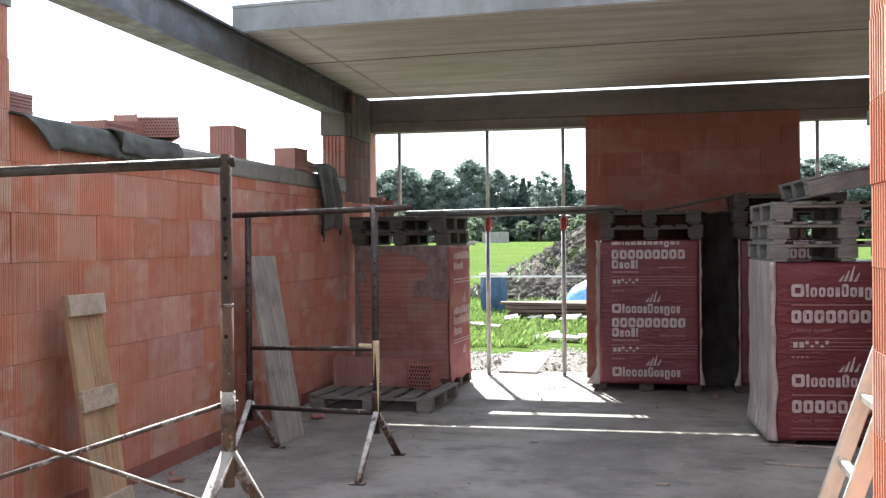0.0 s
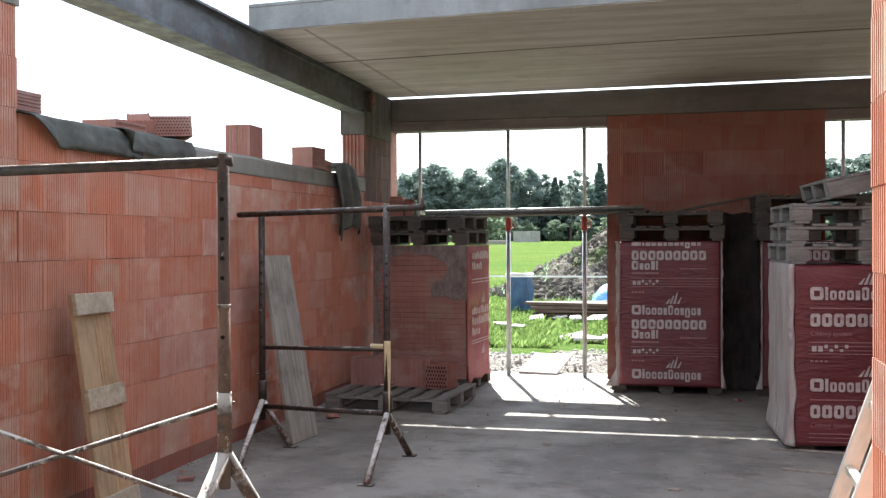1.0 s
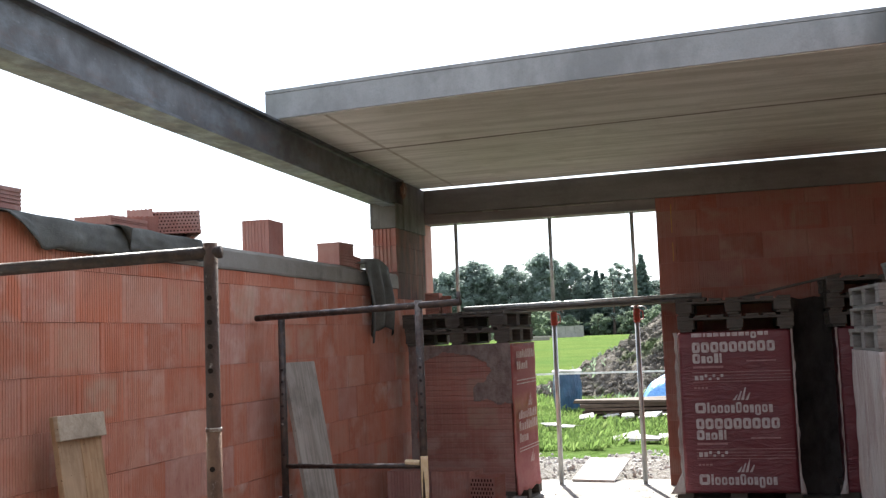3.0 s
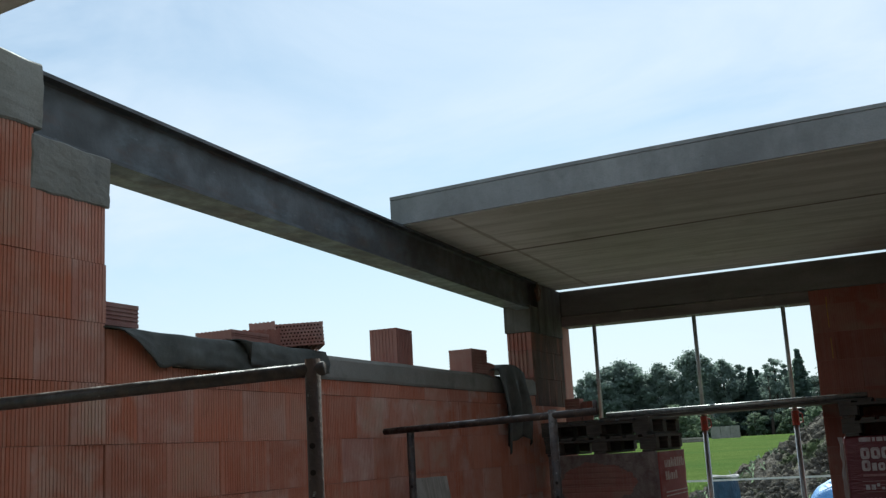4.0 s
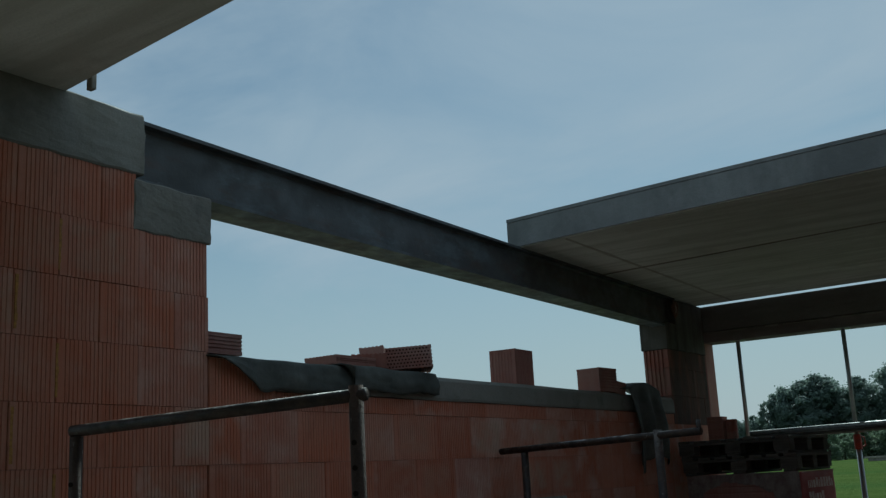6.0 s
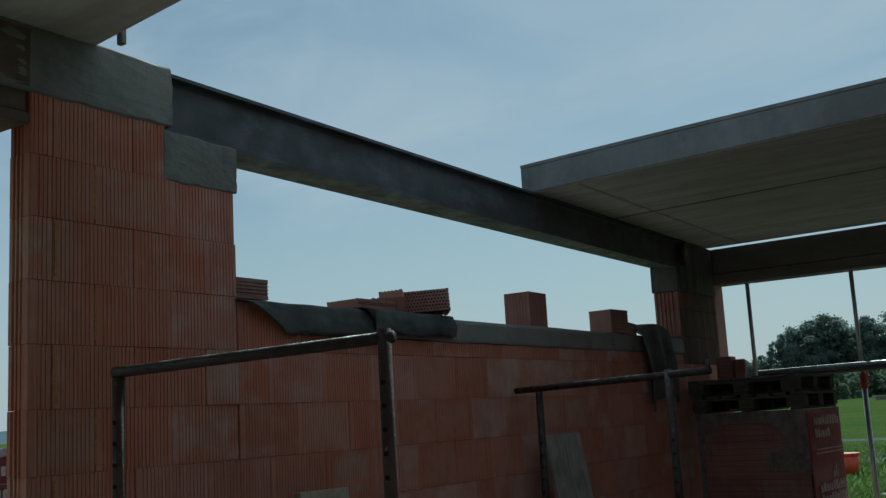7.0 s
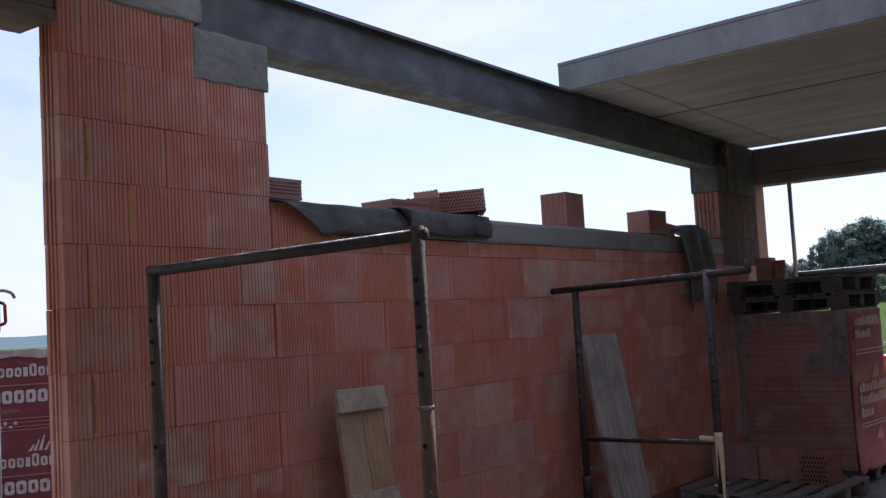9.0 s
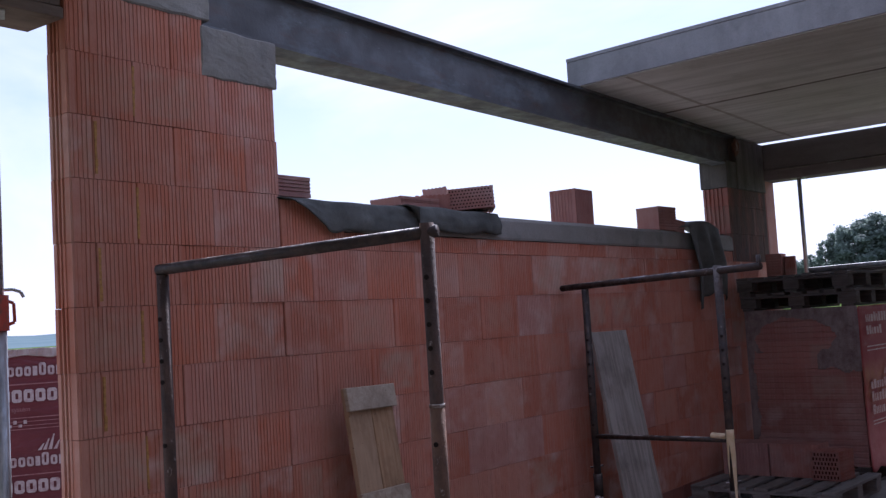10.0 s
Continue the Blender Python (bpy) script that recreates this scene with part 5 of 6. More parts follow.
# dark sheet that stands in for the gap's shade, with bunched plastic below
k = Mat("gap_shade_plastic", 0.85, 0, 0.2)
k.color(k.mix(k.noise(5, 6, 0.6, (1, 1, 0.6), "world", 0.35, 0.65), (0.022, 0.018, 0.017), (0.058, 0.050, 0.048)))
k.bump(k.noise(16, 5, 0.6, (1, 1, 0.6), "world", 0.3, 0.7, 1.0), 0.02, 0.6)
M_GAP_SHADE = k.m
sk = thing("plastic_sheet", (3.645, 8.98, 0), "dark sheet standing in for shade between two brick stacks, bunched plastic at its foot", "plastic sheet")


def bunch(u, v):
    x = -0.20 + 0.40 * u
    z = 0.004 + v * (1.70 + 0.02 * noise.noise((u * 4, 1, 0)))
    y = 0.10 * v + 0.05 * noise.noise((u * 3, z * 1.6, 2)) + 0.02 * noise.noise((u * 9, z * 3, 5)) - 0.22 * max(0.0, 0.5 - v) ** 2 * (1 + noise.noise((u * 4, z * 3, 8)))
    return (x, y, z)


sheet_part("sheet", bunch, 24, 40, M_GAP_SHADE, sk, "", 0.006)

# crumbs of brick and mortar over the floor
crumb_verts, crumb_faces = [], []
rc = random.Random(77)
for i in range(1500):
    if i % 3 == 0:
        x, y = abs(rc.gauss(0, 0.12)) + 0.01, rc.uniform(2.0, 8.2)
    elif i % 3 == 1:
        x, y = rc.uniform(0.1, 5.2), rc.uniform(7.4, 9.45)
    else:
        x, y = rc.uniform(0.1, 4.6), rc.uniform(1.0, 8.0)
    r = rc.choice((0.003, 0.004, 0.005, 0.007, 0.010)) * (1.0 if i % 40 else 2.2)
    base = len(crumb_verts)
    for px, py, pz in ((1, 0, 0), (0, 1, 0), (-1, 0, 0), (0, -1, 0), (0, 0, 1), (0, 0, -0.4)):
        crumb_verts.append((x + px * r * rc.uniform(0.6, 1.4), y + py * r * rc.uniform(0.6, 1.4), r * 0.35 + pz * r * rc.uniform(0.5, 1.0)))
    crumb_faces += [[base + q for q in f] for f in ((0, 1, 4), (1, 2, 4), (2, 3, 4), (3, 0, 4), (1, 0, 5), (2, 1, 5), (3, 2, 5), (0, 3, 5))]
me = bpy.data.meshes.new("floor_crumbs")
me.from_pydata(crumb_verts, [], crumb_faces)
k = Mat("crumbs", 0.95, 0, 0.2)
k.color(k.ramp(k.island(), (0.0, (0.10, 0.09, 0.08)), (0.4, (0.26, 0.24, 0.22)), (0.6, (0.30, 0.12, 0.08)), (1.0, (0.40, 0.38, 0.35))))
me.materials.append(k.m)
tagged(new("floor_crumbs", me), "crumbs of brick and mortar on the floor", "debris", kind="stuff")
# broken pieces of block
for x, y, r, a in ((0.22, 4.3, 0.045, 20), (0.35, 6.6, 0.05, 70), (3.6, 8.2, 0.04, 50), (0.16, 2.9, 0.04, 200)):
    ch = thing("brick_chip", (x, y, 0), "broken chip of red clay block on the floor", "brick chip", "brick chips", turn=a)
    bm = one_box(-r, r, -r * 0.6, r * 0.7, 0.002, r * 0.7, 0.004, r * 0.28, rc)
    part("chip", bm, M_BRICK_LOOSE, ch)
# foam squeezed out at the beam's end
fb = thing("foam_blob", (0.010, 8.80, 2.90), "ochre blob of hardened foam at the end of the beam", "foam")
bm = bmesh.new()
bmesh.ops.create_icosphere(bm, subdivisions=3, radius=1)
for v in bm.verts:
    v.co = Vector((v.co.x * 0.03, v.co.y * 0.05, v.co.z * 0.08)) * (1 + 0.35 * noise.noise(v.co * 2.1))
part("foam", bm, M_RUST_LIGHT, fb, "", True)

# ---- outside ----
ro = random.Random(5)


def quad_cloud(bm, centre, radii, count, size, rnd, up=0.3):
    """Small leaf clumps on and in an ellipsoid."""
    for _ in range(count):
        d = Vector((rnd.gauss(0, 1), rnd.gauss(0, 1), rnd.gauss(0, 1))).normalized()
        r = min(1.5, abs(rnd.gauss(0.55, 0.33))) * (1 + 0.35 * noise.noise(d * 2.3 + Vector(centre)))
        p = Vector((centre[0] + d.x * radii[0] * r, centre[1] + d.y * radii[1] * r, centre[2] + d.z * radii[2] * r))
        n = (d + Vector((rnd.uniform(-1, 1), rnd.uniform(-1, 1), rnd.uniform(-0.6, 1) + up))).normalized()
        t = n.orthogonal().normalized()
        t.rotate(Matrix.Rotation(rnd.uniform(0, 6.28), 3, n))
        b = n.cross(t)
        s = size * rnd.uniform(0.6, 1.3)
        vs = [bm.verts.new(p + t * s * a + b * s * c) for a, c in ((-0.5, -0.2), (0.0, -0.5), (0.5, -0.1), (0.35, 0.4), (-0.25, 0.5))]
        bm.faces.new(vs)


def make_leaf(name, dark, mid, light, patchy=False):
    k = Mat(name, 0.65, 0, 0.25)
    c = k.ramp(k.island(), (0.0, dark), (0.55, mid), (1.0, light))
    c = k.mix(k.mult(k.rand(), 0.35), c, dark)
    if patchy:
        c = k.mix(k.mult(k.noise(1.3, 5, 0.65, (1, 1, 1), "world", 0.42, 0.62), 0.75), c, tuple(v * 0.4 for v in dark))
        c = k.mix(k.mult(k.noise(2.9, 4, 0.6, (1, 1, 1), "world", 0.56, 0.68), 0.5), c, (0.30, 0.33, 0.14))
    k.color(c)
    tr = k.n.new("ShaderNodeBsdfTranslucent")
    k.l.new(k.mix(0.3, c, light), tr.inputs["Color"])
    ms = k.n.new("ShaderNodeMixShader")
    ms.inputs[0].default_value = 0.62
    k.l.new(k.b.outputs[0], ms.inputs[1])
    k.l.new(tr.outputs[0], ms.inputs[2])
    k.l.new(ms.outputs[0], k.n["Material Output"].inputs["Surface"])
    return k.m


# broad leaves of the far wood are paled: distance haze is in their colour
M_LEAF_HAZED = make_leaf("hazed_leaves", (0.185, 0.238, 0.208), (0.238, 0.298, 0.256), (0.285, 0.345, 0.297))
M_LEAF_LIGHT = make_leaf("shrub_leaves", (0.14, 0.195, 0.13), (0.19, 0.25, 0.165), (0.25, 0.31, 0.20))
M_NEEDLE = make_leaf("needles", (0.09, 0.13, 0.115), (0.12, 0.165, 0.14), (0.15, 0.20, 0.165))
k = Mat("bark", 0.9, 0, 0.2)
k.color(k.mix(k.noise(3, 5, 0.6, (1, 1, 0.3), "object"), (0.09, 0.07, 0.055), (0.05, 0.04, 0.032)))
M_BARK = k.m


def broad_tree(seed, clumps, leaves=760, label="broad-leaved tree with a full feathery green crown", mat=None, size=0.27, low=1.6, top=11.3, wide=3.3):
    """About 12 m tall at scale 1."""
    rnd = random.Random(seed)
    t = thing("tree", (0, 0, -200), label, "tree", "trees of the far wood")
    bm = bmesh.new()
    tube(bm, (0, 0, 0), (0.1, 0, 4.5), 0.30, 9, 0.22)
    tube(bm, (0.1, 0, 4.4), (0.0, 0.15, top - 1), 0.22, 8, 0.06)
    cl = bmesh.new()
    mid, half = (low + top) / 2 - 0.4, (top - low) / 2
    for i in range(clumps):
        a = i * 2.4 + rnd.uniform(-0.5, 0.5)
        z = low + (top - low) * (i + rnd.uniform(0.1, 0.9)) / clumps
        lim = wide * max(0.08, 1 - ((z - mid) / (half + 0.5)) ** 2) ** 0.6
        s = rnd.uniform(0.55, 1.05) * (0.55 + 0.5 * lim / wide) * wide / 2.7
        rad = lim * rnd.uniform(0.35, 1.0)
        c = (math.cos(a) * rad, math.sin(a) * rad, z)
        if i % 4 == 0:
            tube(bm, (0.05, 0, max(1.2, z - 1.8)), c, 0.09, 6, 0.02)
        quad_cloud(cl, c, (s * 1.15, s * 1.15, s * 0.72), int(leaves * s * s * 0.62) + 60, size, rnd)
    part("trunk", bm, M_BARK, t)
    part("crown", cl, mat or M_LEAF_HAZED, t)
    return t


def spruce(seed):
    rnd = random.Random(seed)
    t = thing("tree", (0, 0, -200), "slender pointed dark spruce in the far wood", "tree", "trees of the far wood")
    bm = one_tube((0, 0, 0), (0, 0, 12.6), 0.22, 8, 0.03)
    part("trunk", bm, M_BARK, t)
    cl = bmesh.new()
    for i in range(26):
        z = 1.6 + 10.8 * i / 25
        w = 2.5 * (1 - z / 12.9) + 0.10
        quad_cloud(cl, (0, 0, z), (w, w, 0.42), 120, 0.42, rnd, -0.3)
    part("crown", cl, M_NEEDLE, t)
    return t


def along(az, dist, z=0.0):
    """A ground point by its bearing (degrees left of straight ahead) and distance from the passage."""
    x, y = 3.09 - math.sin(radians(az)) * dist, -1.54 + math.cos(radians(az)) * dist
    return (x, y, ground_z(x, y) + z)


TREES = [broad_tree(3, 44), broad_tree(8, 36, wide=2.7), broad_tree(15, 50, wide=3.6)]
AIRY = broad_tree(23, 15, 300, "small airy tree with thin foliage at the wood's edge", None, 0.24, 2.2, 10.8, 2.3)
CONE = spruce(2)
SHRUB = broad_tree(31, 24, 520, "light green shrub at the edge of the wood", M_LEAF_LIGHT, 0.28, 0.4, 7.5)


def plant(src, az, dist, wide, high, z=-0.1):
    """A copy of a tree at a bearing, with its spread and height in units of its own."""
    copy_thing(src, Matrix.Translation(along(az, dist, z)) @ Matrix.Rotation(ro.uniform(0, 6.28), 4, "Z") @ Matrix.Diagonal((wide, wide, high, 1)))


# the crowns that stand out over the wood, from the west eastwards
for src, az, dist, wide, high in (
        (1, 18.65, 151, 0.36, 0.46), (0, 18.0, 150, 0.38, 0.50), (1, 17.2, 150, 0.42, 0.56), (1, 16.45, 149, 0.46, 0.70), (2, 15.5, 150, 0.56, 0.84),
        (0, 14.6, 150, 0.92, 0.90), (2, 13.75, 151, 0.90, 0.95), (1, 13.1, 153, 0.80, 0.84), (0, 11.95, 150, 0.70, 0.90), (1, 12.3, 156, 0.70, 0.78), (1, 11.5, 158, 0.66, 0.68),
        (2, 10.2, 149, 0.80, 1.00), (1, 9.5, 156, 0.76, 0.80), (0, 8.65, 152, 0.66, 0.90), (1, 8.05, 154, 0.78, 0.86), (1, 7.55, 160, 0.74, 0.72), (0, 6.75, 158, 0.66, 0.74),
        (1, 6.05, 150, 0.66, 0.88), (2, 5.3, 157, 0.62, 0.72), (0, 4.15, 152, 0.66, 0.64), (2, 2.4, 150, 0.9, 0.92), (1, 0.8, 152, 1.0, 0.96), (0, -0.9, 152, 1.0, 0.95),
        (2, -2.6, 150, 1.0, 0.96), (0, -4.4, 148, 1.0, 0.96), (2, -6.0, 146, 1.05, 0.95), (1, -7.3, 147, 1.1, 0.95), (0, -8.7, 146, 1.1, 0.96), (2, -10.4, 150, 1.0, 0.86),
        (0, -12.5, 152, 1.0, 1.0), (1, -15, 155, 1.0, 1.0)):
    plant(TREES[src], az, dist, wide * 1.24, high * 1.02)
for az, dist, wide, high in ((15.6, 150, 0.9, 0.70), (16.3, 152, 0.9, 0.60), (17.0, 150, 0.8, 0.58), (17.7, 153, 0.9, 0.50), (18.5, 150, 0.8, 0.45), (19.4, 156, 0.9, 0.42),
                             (20.5, 160, 0.8, 0.40), (11.05, 152, 0.8, 0.72), (6.45, 147, 0.7, 0.80), (22.0, 170, 0.9, 0.40), (24.0, 175, 0.9, 0.42)):
    plant(AIRY, az, dist, wide, high)
for az in range(-16, 20):
    plant(TREES[az % 3], az + ro.uniform(-0.3, 0.3), 178, ro.uniform(0.85, 1.0), ro.uniform(0.50, 0.60))
for az, dist, wide, high in ((4.86, 148, 1.2, 0.86), (7.3, 150, 1.15, 0.72), (6.95, 153, 1.1, 0.70), (7.75, 152, 1.1, 0.66), (5.25, 152, 1.2, 0.62)):
    plant(CONE, az, dist, wide, high)
for i in range(64):
    plant(TREES[i % 3], -18 + i * 0.62 + ro.uniform(-0.2, 0.2), 160 + ro.uniform(-3, 3), ro.uniform(0.9, 1.1), ro.uniform(0.30, 0.40), -0.9)
for az, dist, s in ((13.6, 122, 0.44), (12.9, 126, 0.40), (14.9, 128, 0.40), (12.1, 132, 0.50), (11.4, 134, 0.58), (10.8, 130, 0.50), (16.2, 130, 0.36), (17.6, 138, 0.34), (9.9, 138, 0.46),
                    (15.5, 138, 0.46), (14.2, 140, 0.55), (8.9, 141, 0.40), (7.3, 143, 0.40), (5.6, 141, 0.42), (4.2, 140, 0.5), (-6.0, 120, 0.5), (-8.4, 122, 0.46), (19.3, 150, 0.4)):
    plant(SHRUB, az, dist, s * 1.25, s, -0.2)
for src in TREES + [AIRY, CONE, SHRUB]:
    for o in (*src.children_recursive, src):
        bpy.data.objects.remove(o)

# far hills, the blue-grey of distance haze put into their colour
k = Mat("hazed_hill", 1.0, 0, 0.0)
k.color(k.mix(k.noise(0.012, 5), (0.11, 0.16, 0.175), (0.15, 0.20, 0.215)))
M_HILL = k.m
bm = bmesh.new()
n = 90
ra, rbk = [], []
for i in range(n + 1):
    az = 15 + 100 * i / n
    h = 26 + 20 * noise.noise((az * 0.05, 3, 0)) + 7 * noise.noise((az * 0.23, 8, 0))
    ra.append(bm.verts.new(along(az, 300, -1)))
    rbk.append(bm.verts.new(along(az, 2100, h)))
for i in range(n):
    bm.faces.new((ra[i], ra[i + 1], rbk[i + 1], rbk[i]))
tagged(part("backdrop", bm, M_HILL), "low wooded hills on the horizon, blue-grey with painted haze", "hills", kind="structure")

# rubble strip outside the back opening
bm = bmesh.new()


def rubble_fn(u, v):
    x, y = -4 + u * 11, 9.9 + v * 4.0
    h = 0.16 * math.sin(min(1, v * 1.6) * math.pi) + 0.09 * noise.noise((x * 1.9, y * 1.9, 0)) + 0.05 * noise.noise((x * 6, y * 6, 2))
    return (x, y, -0.14 + max(-0.05, h) * min(1, 6 * v + 0.3) * min(1, (1 - v) * 4))


grid_sheet(bm, rubble_fn, 120, 40)
k = Mat("dusty_rubble_soil", 0.95, 0, 0.2)
c = k.mix(k.noise(5, 6, 0.7, (1, 1, 1), "world", 0.38, 0.65), (0.30, 0.285, 0.26), (0.16, 0.145, 0.12))
k.color(k.mix(k.noise(30, 5, 0.7, (1, 1, 1), "world", 0.5, 0.7), c, (0.38, 0.365, 0.34)))
k.bump(k.noise(12, 6, 0.7), 0.05, 0.8)
M_SPOIL = k.m
tagged(part("ground_strip", bm, M_SPOIL, None, "", True), "pale dusty strip of rubble along the house", "ground", kind="structure")


me = bpy.data.meshes.new("rubble_stones")
verts, faces = [], []
ico = bmesh.new()
bmesh.ops.create_icosphere(ico, subdivisions=1, radius=1)
IV = [v.co.copy() for v in ico.verts]
IF = [[v.index for v in f.verts] for f in ico.faces]
ico.free()


def add_rock(verts, faces, c, r, rnd):
    base = len(verts)
    sc = [r * rnd.uniform(0.6, 1.3) for _ in range(3)]
    rot = Euler((rnd.uniform(0, 6), rnd.uniform(0, 6), rnd.uniform(0, 6))).to_matrix()
    for p in IV:
        q = rot @ Vector((p.x * sc[0], p.y * sc[1], p.z * sc[2])) * rnd.uniform(0.72, 1.15)
        verts.append((c[0] + q.x, c[1] + q.y, c[2] + q.z))
    faces.extend([[base + i for i in f] for f in IF])


for _ in range(9000):
    u, v = ro.random(), ro.random() ** 0.8
    x, y, z = rubble_fn(u, v)
    add_rock(verts, faces, (x, y, z + 0.005), ro.choice((0.005, 0.007, 0.009, 0.012, 0.016, 0.022, 0.034)), ro)
me.from_pydata(verts, [], faces)
me.materials.append(M_RUBBLE)
tagged(new("rubble_stones", me), "pale broken stones and mortar lumps", "rubble", kind="stuff")

# pale panel lying over the rubble at the threshold
pn = thing("pale_panel", (1.62, 10.07, 0.062), "pale dusty board lying on the rubble at the threshold", "board", turn=-8, tilt=(11, 0))
part("panel", one_box(-0.215, 0.215, -0.35, 0.35, 0.0, 0.028, 0.004, 0.008, ro), make_concrete("pale_board", (0.50, 0.475, 0.45), (0.60, 0.575, 0.55), (0.38, 0.355, 0.33)), pn)

# grass tufts on the near meadow
verts, faces = [], []
for _ in range(36000):
    y = 13.2 + 22 * ro.random() ** 1.7
    x = ro.uniform(-9, 7.5)
    if y < 13.9 and noise.noise((x * 0.8, y, 4)) > 0.1:
        continue
    big = ro.random() < 0.12
    hgt = ro.uniform(0.05, 0.12) * (1.5 if big else 1)
    for _k in range(3):
        a = ro.uniform(0, 6.28)
        w = ro.uniform(0.004, 0.009) * (2.0 if big else 1)
        dx, dy = math.cos(a), math.sin(a)
        lx, ly = dx * hgt * ro.uniform(0.3, 0.9), dy * hgt * ro.uniform(0.3, 0.9)
        b = len(verts)
        verts += [(x - dy * w, y + dx * w, -0.11), (x + dy * w, y - dx * w, -0.11), (x + lx * 0.6 + dy * w, y + ly * 0.6 - dx * w, -0.11 + hgt * 0.8), (x + lx, y + ly, -0.11 + hgt)]
        faces += [[b, b + 1, b + 2, b + 3]]
me = bpy.data.meshes.new("grass_tufts")
me.from_pydata(verts, [], faces)
me.materials.append(make_leaf("grass_blades", (0.082, 0.145, 0.034), (0.135, 0.215, 0.054), (0.20, 0.285, 0.088), True))
tagged(new("grass_tufts", me), "bright green grass and weeds", "grass", kind="stuff")

# heap of dug soil
def heap_h(x, y):
    d = math.hypot((x - 2.3) / 4.9, (y - 27.5) / 3.8)
    return max(0.0, 1 - d) ** 1.3 * 2.75


bm = bmesh.new()


def heap_fn(u, v):
    x, y = -3.2 + u * 11, 23.2 + v * 8.6
    h = heap_h(x, y)
    h += (0.20 * noise.noise((x * 1.4, y * 1.4, 1)) + 0.17 * abs(noise.noise((x * 3.3, y * 3.3, 7))) + 0.08 * noise.noise((x * 8, y * 8, 3))) * min(1, h * 2)
    return (x, y, -0.2 + max(0, h) * 1.0 + (0.08 if h > 0.02 else -0.2))


grid_sheet(bm, heap_fn, 130, 100)
k = Mat("dug_soil", 0.95, 0, 0.15)
c = k.mix(k.noise(2.4, 6, 0.7, (1, 1, 1), "world", 0.38, 0.64), (0.215, 0.19, 0.155), (0.105, 0.09, 0.07))
c = k.mix(k.noise(9, 6, 0.7, (1, 1, 1), "world", 0.55, 0.68), c, (0.30, 0.28, 0.25))
c = k.mix(k.mult(k.noise(1.1, 5, 0.6, (1, 1, 1), "world", 0.55, 0.66), 0.8), c, (0.085, 0.13, 0.035))
k.color(c)
k.bump(k.noise(5, 6, 0.7), 0.12, 0.9)
M_SOIL = k.m
heap = thing("soil_heap", (0, 0, 0), "heap of dug brown-grey soil and clods with weeds", "soil heap")
part("mound", bm, M_SOIL, heap, "", True)
verts, faces = [], []
for _ in range(3200):
    x, y = ro.uniform(-2.6, 7), ro.uniform(23.6, 28)
    h = heap_h(x, y)
    if h > 0.05:
        add_rock(verts, faces, (x, y, -0.12 + h + 0.05), ro.choice((0.03, 0.045, 0.06, 0.08, 0.11)), ro)
me = bpy.data.meshes.new("loose_soil")
me.from_pydata(verts, [], faces)
me.materials.append(M_SOIL)
o = tagged(new("loose_soil", me), kind="stuff")
o.parent = heap
verts, faces = [], []
for _ in range(330):
    x, y = ro.uniform(-2.6, 6), ro.uniform(23.4, 28)
    h = heap_h(x, y)
    if noise.noise((x * 0.7, y * 0.7, 9)) > 0.12:
        for _k in range(4):
            a, w, l = ro.uniform(0, 6.28), 0.02, ro.uniform(0.1, 0.24)
            b = len(verts)
            dx, dy = math.cos(a), math.sin(a)
            z = -0.12 + h
            verts += [(x - dy * w, y + dx * w, z), (x + dy * w, y - dx * w, z), (x + dx * l * 0.5 + dy * w * 1.6, y + dy * l * 0.5 - dx * w * 1.6, z + l * 0.8), (x + dx * l * 0.7, y + dy * l * 0.7, z + l)]
            faces += [[b, b + 1, b + 2, b + 3]]
me = bpy.data.meshes.new("weeds")
me.from_pydata(verts, [], faces)
me.materials.append(M_LEAF_LIGHT)
o = tagged(new("weeds", me), kind="stuff")
o.parent = heap

# blue bag in a drum
k = Mat("blue_plastic", 0.4, 0, 0.5)
k.color(k.mix(k.noise(6, 5, 0.6, (1, 1, 0.4), "world", 0.4, 0.65), (0.014, 0.045, 0.095), (0.028, 0.08, 0.15)))
k.bump(k.noise(14, 5, 0.6, (1, 1, 0.3), "world"), 0.03, 0.6)
M_BLUE = k.m
k = Mat("light_blue_tarp", 0.4, 0, 0.5)
k.color(k.mix(k.noise(5, 5, 0.6, (1, 1, 1), "world", 0.4, 0.65), (0.09, 0.27, 0.62), (0.20, 0.42, 0.78)))
k.bump(k.noise(7, 5), 0.04, 0.6)
M_TARP = k.m
drum = thing("waste_drum", (-0.47, 21.1, -0.1), "drum lined with a dark blue plastic bag, pale rim", "drum")
bm = bmesh.new()


def drum_fn(u, v):
    a = u * 2 * math.pi
    r = 0.27 + 0.03 * math.sin(v * 3) + 0.018 * noise.noise((math.cos(a) * 3, math.sin(a) * 3, v * 4))
    return (r * math.cos(a), r * math.sin(a), v * 0.80)


grid_sheet(bm, drum_fn, 28, 12)
bm.faces.new([bm.verts.new((0.26 * math.cos(a / 14 * 6.283), 0.26 * math.sin(a / 14 * 6.283), 0.74)) for a in range(14)])
bag = part("bag", bm, M_BLUE, drum, "", True)
bm = bmesh.new()
for i in range(20):
    a, b = i / 20 * 6.283, (i + 1) / 20 * 6.283
    tube(bm, (0.29 * math.cos(a), 0.29 * math.sin(a), 0.80 + 0.012 * math.sin(3 * a)), (0.29 * math.cos(b), 0.29 * math.sin(b), 0.80 + 0.012 * math.sin(3 * b)), 0.028, 6)
part("rim", bm, bpy.data.materials["pale_board"], bag, "pale folded rim")
tarp = thing("tarpaulin", (1.60, 21.9, -0.1), "light blue tarpaulin thrown over a heap", "tarpaulin")


